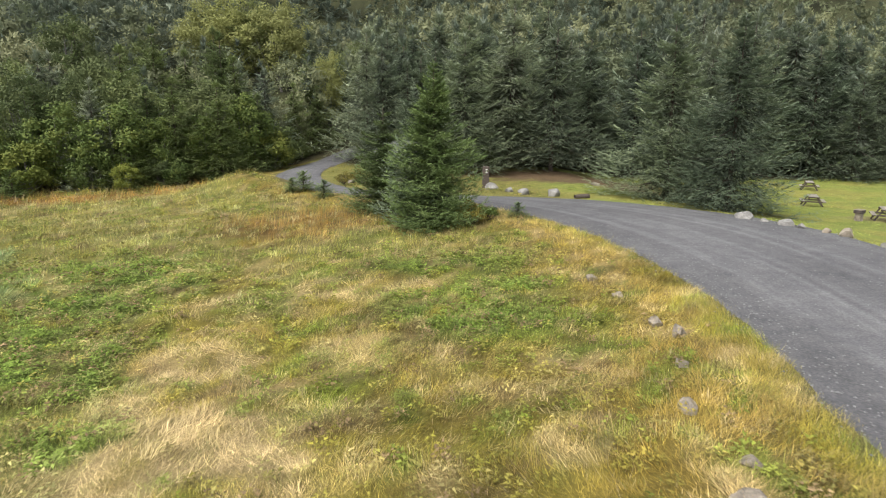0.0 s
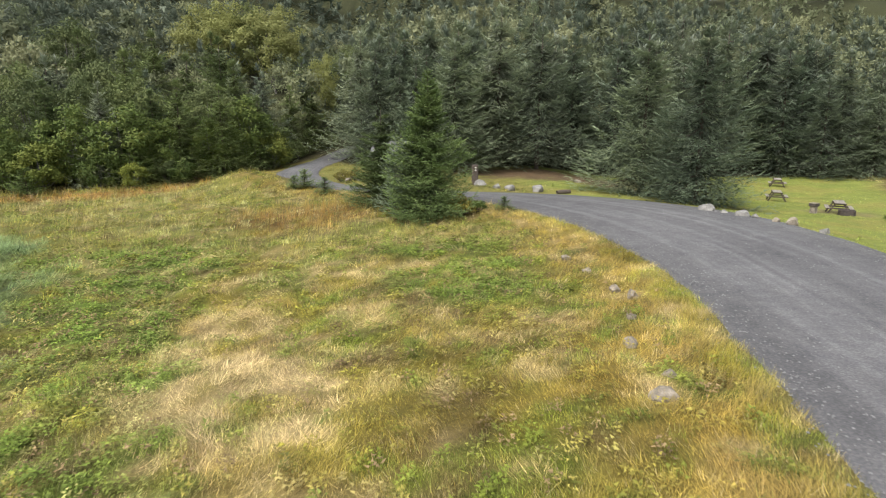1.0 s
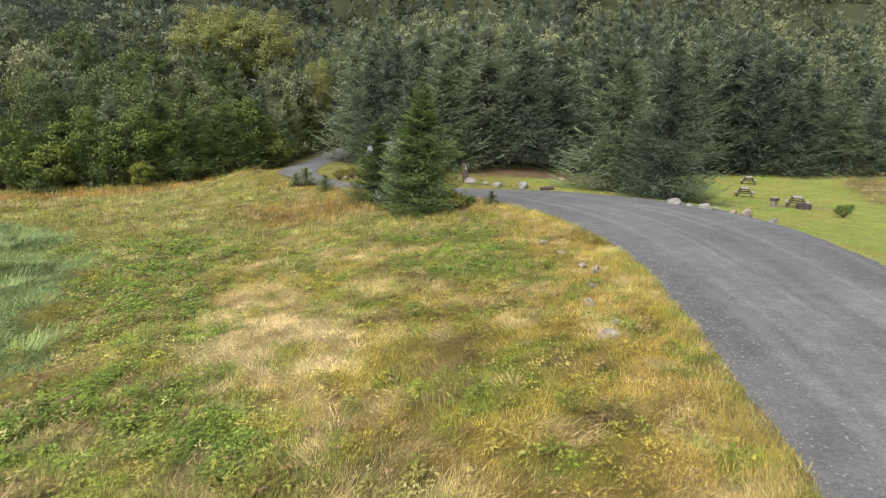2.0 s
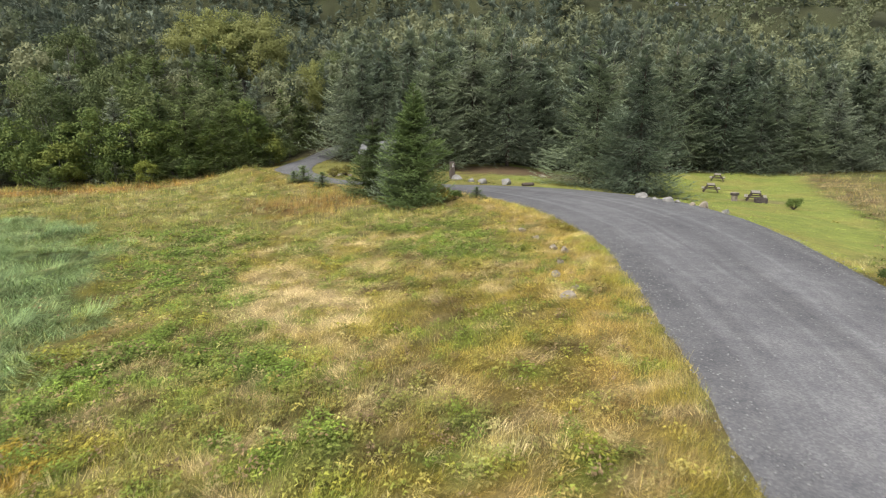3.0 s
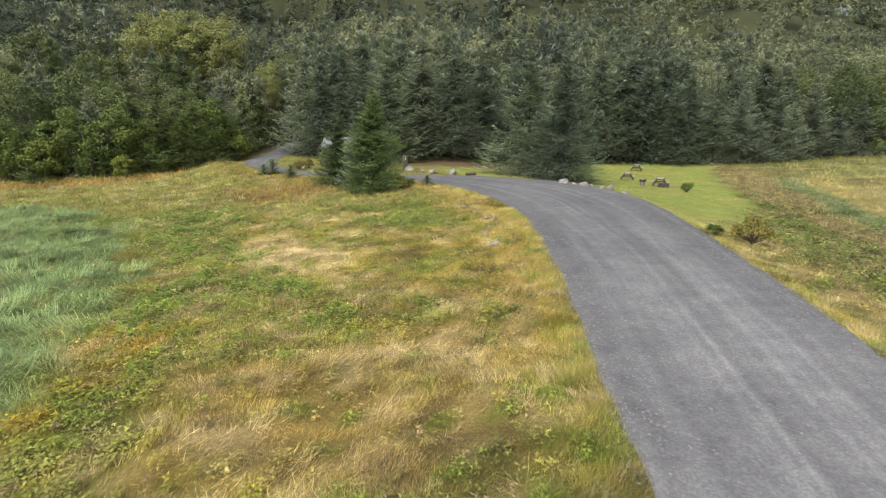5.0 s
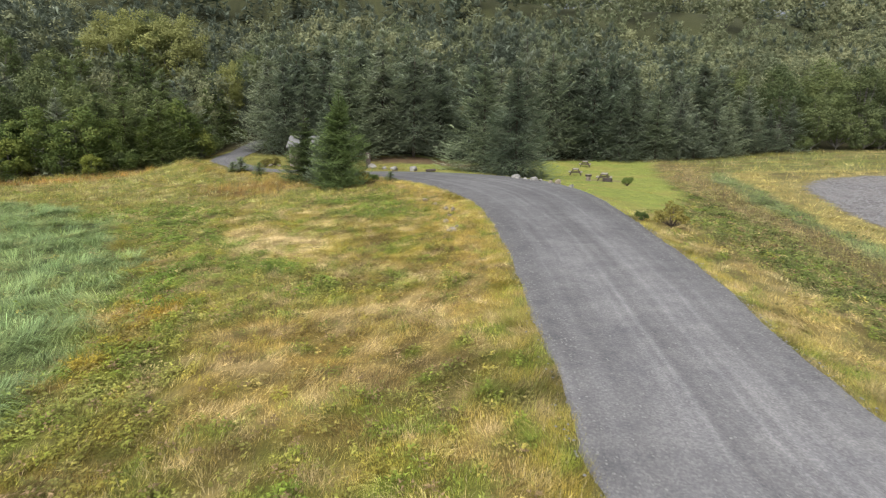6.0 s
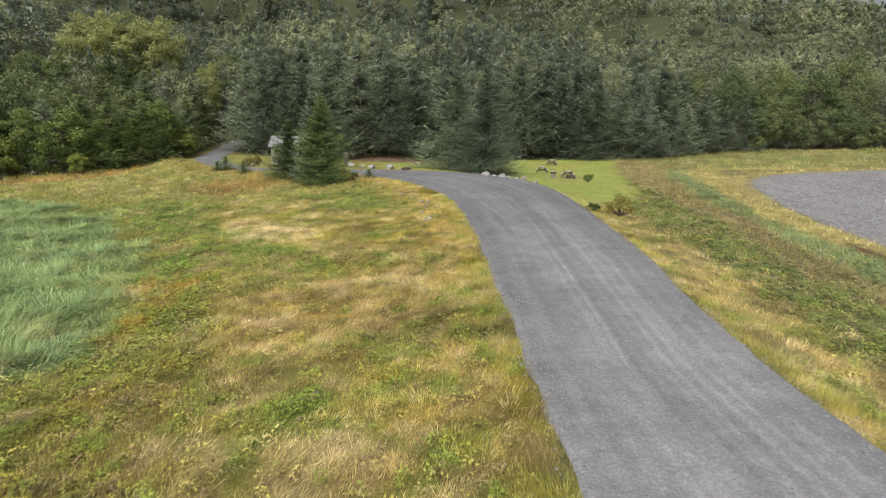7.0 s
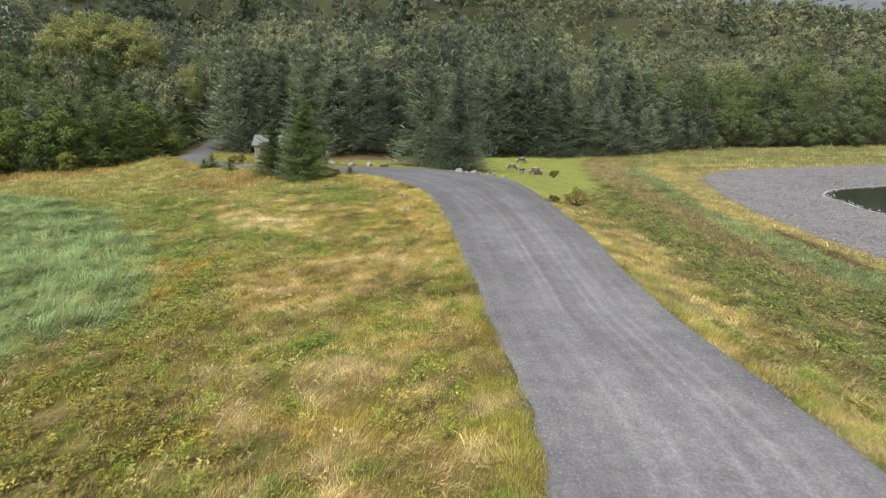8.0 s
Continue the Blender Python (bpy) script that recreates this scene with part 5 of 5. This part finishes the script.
tagged(log, "short dark log lying on the verge", "log")


# ---- grass, herbs, loose gravel ----
def nearness(x, y):
    """How far points lie from the strip of ground that is seen closest."""
    return line_distance(x, y, [(1, 9), (0, 2), (1, -8), (0, -17)])[0]


def scattered(rng, area, density):
    """Random points in an area whose number per square metre follows density(x, y)."""
    x0, x1, y0, y1 = area
    cx, cy = np.meshgrid(np.arange(x0, x1, 0.5), np.arange(y0, y1, 0.5))
    cx, cy = cx.ravel(), cy.ravel()
    count = rng.poisson(np.clip(density(cx + 0.25, cy + 0.25), 0, None) * 0.25)
    x, y = np.repeat(cx, count), np.repeat(cy, count)
    return x + rng.uniform(0, 0.5, len(x)), y + rng.uniform(0, 0.5, len(x))


def blades(name, area, rate, seed, label, segments=2, accept=None):
    """A stand of grass: each blade leans with its tuft and bends over; farther off fewer, broader ones."""
    rng = np.random.default_rng(seed)
    near = lambda x, y: 1 / (1 + (nearness(x, y) / 11) ** 1.7)
    x, y = scattered(rng, area, lambda x, y: rate / 7 * near(x, y) * (accept(x, y) if accept else 1))
    c, tall, thick, leafy, flat, left, right, sea = meadow(x, y)
    ok = (left + right > 0) & (sea < -0.1) & (rng.uniform(0, 1.3, len(x)) < thick * (1 - 0.5 * leafy))
    x, y, c, tall, flat = x[ok], y[ok], c[ok], tall[ok], flat[ok]
    coarse = 1 / np.sqrt(near(x, y))
    flow = soft_noise(x, y, 2.2, 151, 4) * 9.0 - 3.6 + rng.normal(0, 0.5, len(x))
    lush = soft_noise(x, y, 0.7, 161, 2)
    c = c * np.clip(rng.normal(1.0, 0.24, len(x)), 0.5, 1.6)[:, None]
    odd = rng.uniform(0, 1, len(x)) * (1 + 3 * (tall < 0.08))
    for lowest, highest, hue in ((0.0, 0.06, (0.44, 0.36, 0.20)), (0.06, 0.11, (0.15, 0.20, 0.045)), (0.11, 0.15, (0.17, 0.115, 0.06)), (0.15, 0.18, (0.30, 0.21, 0.04))):
        c = np.where(((odd >= lowest) & (odd < highest))[:, None], 0.35 * c + 0.65 * np.array([hue]), c)
    tall = tall * (0.3 + 1.4 * lush)
    k = np.repeat(np.arange(len(x)), 7)
    m = len(k)
    bx, by = x[k] + rng.normal(0, 0.07, m) * coarse[k], y[k] + rng.normal(0, 0.07, m) * coarse[k]
    bl, br = road_offsets(bx, by)
    inside = bl + br > 0.02 - 0.3 * (rng.uniform(0, 1, m) < 0.4)
    k, bx, by = k[inside], bx[inside], by[inside]
    m = len(k)
    h = tall[k] * rng.uniform(0.5, 1.3, m) * (0.6 + 0.3 * coarse[k])
    aim = flow[k] + rng.normal(0, 0.8, m)
    lean = np.clip(flat[k] * 1.5 + rng.normal(0, 0.22, m), 0.08, 1.52)
    d = np.stack([np.cos(aim), np.sin(aim)], 1)
    root = np.stack([bx, by, height(bx, by) - 0.02], 1)
    low = np.minimum(lean * 1.12, 1.52)
    mid = root + np.concatenate([d * (np.sin(lean * 0.65) * h * 0.5)[:, None], (np.cos(lean * 0.65) * h * 0.5)[:, None]], 1)
    tip = mid + np.concatenate([d * (np.sin(low) * h * 0.6)[:, None], (np.cos(low) * h * 0.55)[:, None]], 1)
    w = 0.006 * rng.uniform(0.6, 1.4, m) * coarse[k]
    sidev = np.stack([-d[:, 1], d[:, 0], rng.normal(0, 0.4, m)], 1) * (w / 2)[:, None]
    colour = c[k] * rng.uniform(0.75, 1.25, m)[:, None]
    base = np.arange(m)[:, None]
    if segments == 2:
        v = np.stack([root - sidev * 0.7, root + sidev * 0.7, mid + sidev, mid - sidev, tip], 1).reshape(-1, 3)
        f = [base * 5 + [0, 1, 2, 3], base * 5 + [3, 2, 4]]
        t = np.repeat(colour, 5, 0)
    else:
        v = np.stack([root - sidev, root + sidev, tip], 1).reshape(-1, 3)
        f = [base * 3 + [0, 1, 2]]
        t = np.repeat(colour, 3, 0)
    return tagged(mesh_object(name, v, f, GRASS, t), label, "grass", kind="stuff")


def tussocks(name, area, rate, seed, label, accept, reach=(0.35, 0.75), count=24, width=0.012, hue=None, spread=0.13, lift=(0.14, 0.26), drape=(0.5, 0.8)):
    """Tussocks of long grass: each a bunch of blades that rise together and arch over with the wind and outwards."""
    rng = np.random.default_rng(seed)
    x, y = scattered(rng, area, lambda x, y: rate * accept(x, y))
    c, tall, thick, leafy, flat, left, right, sea = meadow(x, y)
    ok = (left + right > 0.5) & (sea < -0.4)
    x, y, c = x[ok], y[ok], c[ok]
    if hue is not None:
        mix = rng.uniform(0.1, 0.8, len(x))[:, None]
        c = c * (1 - mix) + np.array([hue]) * mix
    c = c * np.clip(rng.normal(1.05, 0.2, len(x)), 0.6, 1.6)[:, None]
    flow = soft_noise(x, y, 2.6, 151, 3) * 9.0 - 3.6
    size = rng.uniform(*reach, len(x))
    k = np.repeat(np.arange(len(x)), count)
    m = len(k)
    a = rng.uniform(0, 2 * np.pi, m)
    r = np.sqrt(rng.uniform(0, 1, m)) * spread
    bx, by = x[k] + r * np.cos(a), y[k] + r * np.sin(a)
    d = np.stack([np.cos(flow[k]) + 0.45 * np.cos(a), np.sin(flow[k]) + 0.45 * np.sin(a)], 1) + rng.normal(0, 0.22, (m, 2))
    d = d / (np.linalg.norm(d, axis=1)[:, None] + 1e-6)
    h = size[k] * rng.uniform(0.6, 1.2, m)
    root = np.stack([bx, by, height(bx, by) - 0.02], 1)
    up, over = h * rng.uniform(*lift, m), h * rng.uniform(*drape, m)
    bend = root + np.concatenate([d * (over * 0.4)[:, None], up[:, None]], 1)
    tip = bend + np.concatenate([d * (over * 0.7)[:, None], (-up * rng.uniform(0.1, 0.8, m))[:, None]], 1)
    sidev = np.stack([-d[:, 1], d[:, 0], np.zeros(m)], 1) * (width * rng.uniform(0.6, 1.3, m) / 2)[:, None]
    v = np.stack([root - sidev, root + sidev, bend + sidev, bend - sidev, tip], 1).reshape(-1, 3)
    base = np.arange(m)[:, None]
    tone = c[k] * rng.uniform(0.75, 1.25, m)[:, None]
    return tagged(mesh_object(name, v, [base * 5 + [0, 1, 2, 3], base * 5 + [3, 2, 4]], GRASS, np.repeat(tone, 5, 0)), label, "grass", kind="stuff")


def herbs(name, box_xy, per_m2, leaf, seed, label):
    """Low broad-leaved plants, leaf by leaf."""
    rng = np.random.default_rng(seed)
    near = lambda x, y: 1 / (1 + (nearness(x, y) / 11) ** 1.7)
    x, y = scattered(rng, box_xy, lambda x, y: per_m2 * near(x, y))
    n = len(x)
    coarse = 1 / np.sqrt(near(x, y))
    c, tall, thick, leafy, flat, left, right, sea = meadow(x, y)
    ok = (left + right > 0.7) & (sea < -0.3) & (rng.uniform(0, 1, n) < leafy ** 1.4)
    x, y, c, tall, coarse = x[ok], y[ok], c[ok], tall[ok], coarse[ok]
    k = np.repeat(np.arange(len(x)), 22)
    m = len(k)
    a, up = rng.uniform(0, 6.3, m), rng.uniform(0, 1, m)
    bush = rng.uniform(0.09, 0.2, len(x)) * coarse ** 0.6
    out = bush[k] * np.sqrt(rng.uniform(0, 1, m)) * (1.1 - 0.5 * up)
    at = np.stack([x[k] + out * np.cos(a), y[k] + out * np.sin(a), np.zeros(m)], 1)
    at[:, 2] = height(at[:, 0], at[:, 1]) + (0.05 + tall[k] * rng.uniform(0.5, 1.1, len(x))[k]) * (0.25 + 0.75 * up)
    a = a + rng.normal(0, 0.8, m)
    along = unit(np.stack([np.cos(a), np.sin(a), rng.normal(0.0, 0.35, m)], 1))
    acr = unit(np.cross(along, unit(np.stack([rng.normal(0, 0.35, m), rng.normal(0, 0.35, m), np.ones(m)], 1))))
    size = leaf * coarse[k] ** 0.7 * rng.uniform(0.6, 1.5, m)
    v, f = slivers(at, along, acr, size, size * rng.uniform(0.45, 0.7, m))
    special = rng.uniform(0, 1, len(x))
    c = c * 0.72 + np.array(LEAF_GREEN) * 0.16
    c = np.where((special < 0.025)[:, None], np.array([[0.30, 0.26, 0.06]]), np.where((special > 0.9)[:, None], np.array([[0.20, 0.14, 0.07]]), c))
    c = c * rng.uniform(0.7, 1.25, len(x))[:, None]
    t = np.repeat(c[k] * rng.uniform(0.85, 1.15, m)[:, None], 3, 0)
    return tagged(mesh_object(name, v, f, HERB, t), label, "herbs", kind="stuff")


CLOSE = lambda x, y: 1.0 * (nearness(x, y) < 9)
blades("meadow_grass", (-12, 12, -26, 19), 1500, 601, "tangled straw-coloured, olive and green meadow grass", 1, CLOSE)
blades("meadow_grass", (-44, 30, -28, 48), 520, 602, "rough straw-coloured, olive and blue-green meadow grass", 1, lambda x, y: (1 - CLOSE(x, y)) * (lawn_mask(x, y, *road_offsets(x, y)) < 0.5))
blades("meadow_grass", (30, 130, -10, 64), 320, 606, "rough grass round the lawn and the beach", 1, lambda x, y: 1.0 * (lawn_mask(x, y, *road_offsets(x, y)) < 0.5))
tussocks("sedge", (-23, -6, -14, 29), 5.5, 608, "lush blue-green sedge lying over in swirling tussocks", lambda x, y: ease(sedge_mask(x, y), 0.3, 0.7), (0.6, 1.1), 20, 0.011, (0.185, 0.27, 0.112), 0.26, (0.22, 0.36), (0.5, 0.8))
tussocks("grass_tussocks", (-11, 9, -24, 24), 3.0, 609, "arching tussocks of straw and olive meadow grass", lambda x, y: (1 - sedge_mask(x, y)) * ease(soft_noise(x, y, 2.4, 181), 0.4, 0.62), (0.3, 0.65), 20, 0.006, (0.42, 0.34, 0.17), 0.16)
tussocks("grass_tussocks", (-30, -4, 16, 42), 1.6, 610, "pale wind-laid tussocks in the far meadow", lambda x, y: 1 - sedge_mask(x, y), (0.45, 0.9), 16, 0.011, (0.33, 0.32, 0.15), 0.22)
tussocks("grass_tussocks", (6, 34, -20, 30), 1.3, 612, "straw and green tussocks on the seaward bank", lambda x, y: (road_offsets(x, y)[1] > 0.6) * (1 - lawn_mask(x, y, *road_offsets(x, y))) * (beach_offset(x, y) < -7), (0.35, 0.8), 16, 0.009, (0.34, 0.29, 0.14), 0.2)
blades("lawn_grass", (-12, 42, 9, 58), 420, 607, "short bright green mown lawn", 1, lambda x, y: 1.0 * (lawn_mask(x, y, *road_offsets(x, y)) >= 0.5))
EDGE = lambda x, y: 1.0 * ((lambda o: (o[0] + o[1] > 0) & (o[0] + o[1] < 0.9))(road_offsets(x, y)))
blades("verge_grass", (-10, 16, -30, 26), 2200, 613, "soft yellow-green grass fringing the gravel road", 1, EDGE)
herbs("meadow_herbs", (-30, 32, -26, 46), 62, 0.058, 611, "green and yellowing broad-leaved meadow herbs")

rng = np.random.default_rng(71)
n = 15000
pick = rng.integers(0, len(rl) - 1, n)
a = np.where(rng.uniform(0, 1, n) < 0.6, np.abs(rng.normal(0, 0.09, n)), rng.uniform(0, 1, n))
a = np.clip(np.where(rng.uniform(0, 1, n) < 0.5, a, 1 - a), 0.005, 0.995)
p = rl[pick] * (1 - a)[:, None] + rr[pick] * a[:, None] + rng.normal(0, 0.15, (n, 2))
keep = (p[:, 1] < 26) & (p[:, 1] > -24)
p, a = p[keep], a[keep]
n = len(p)
s = rng.uniform(0.012, 0.035, n)
centre = np.concatenate([p, (road_level(p[:, 1]) + 0.03 + 0.07 * (1 - (2 * a - 1) ** 2) + s * 0.3)[:, None]], 1)
octa = np.array([(1, 0, 0), (0, 1, 0), (-1, 0, 0), (0, -1, 0), (0, 0, 0.7), (0, 0, -0.7)])
gv = (centre[:, None] + octa[None] * s[:, None, None] * rng.uniform(0.6, 1.3, (n, 6, 1))).reshape(-1, 3)
of = np.array([(0, 1, 4), (1, 2, 4), (2, 3, 4), (3, 0, 4)])
gf = (of[None] + np.arange(n)[:, None, None] * 6).reshape(-1, 3)
tagged(mesh_object("loose_gravel", gv, gf, PEBBLE), "loose grey stones scattered on the gravel road", "gravel", kind="stuff")

# stones on the shingle
n = 30000
p = np.stack([rng.uniform(22, 75, n), rng.uniform(-10, 34, n)], 1)
off = beach_offset(p[:, 0], p[:, 1])
level = height(p[:, 0], p[:, 1])
keep = (off > 0.3) & (level > SEA_LEVEL - 0.1)
p, level = p[keep], level[keep]
n = len(p)
s = rng.uniform(0.03, 0.12, n) * rng.uniform(0.5, 1.5, n)
centre = np.concatenate([p, (level + 0.03 + s * 0.2)[:, None]], 1)
sv = (centre[:, None] + octa[None] * s[:, None, None] * rng.uniform(0.6, 1.3, (n, 6, 1))).reshape(-1, 3)
sf = (of[None] + np.arange(n)[:, None, None] * 6).reshape(-1, 3)
tagged(mesh_object("beach_stones", sv, sf, PEBBLE), "grey stones strewn over the shingle beach", "stones", kind="stuff")
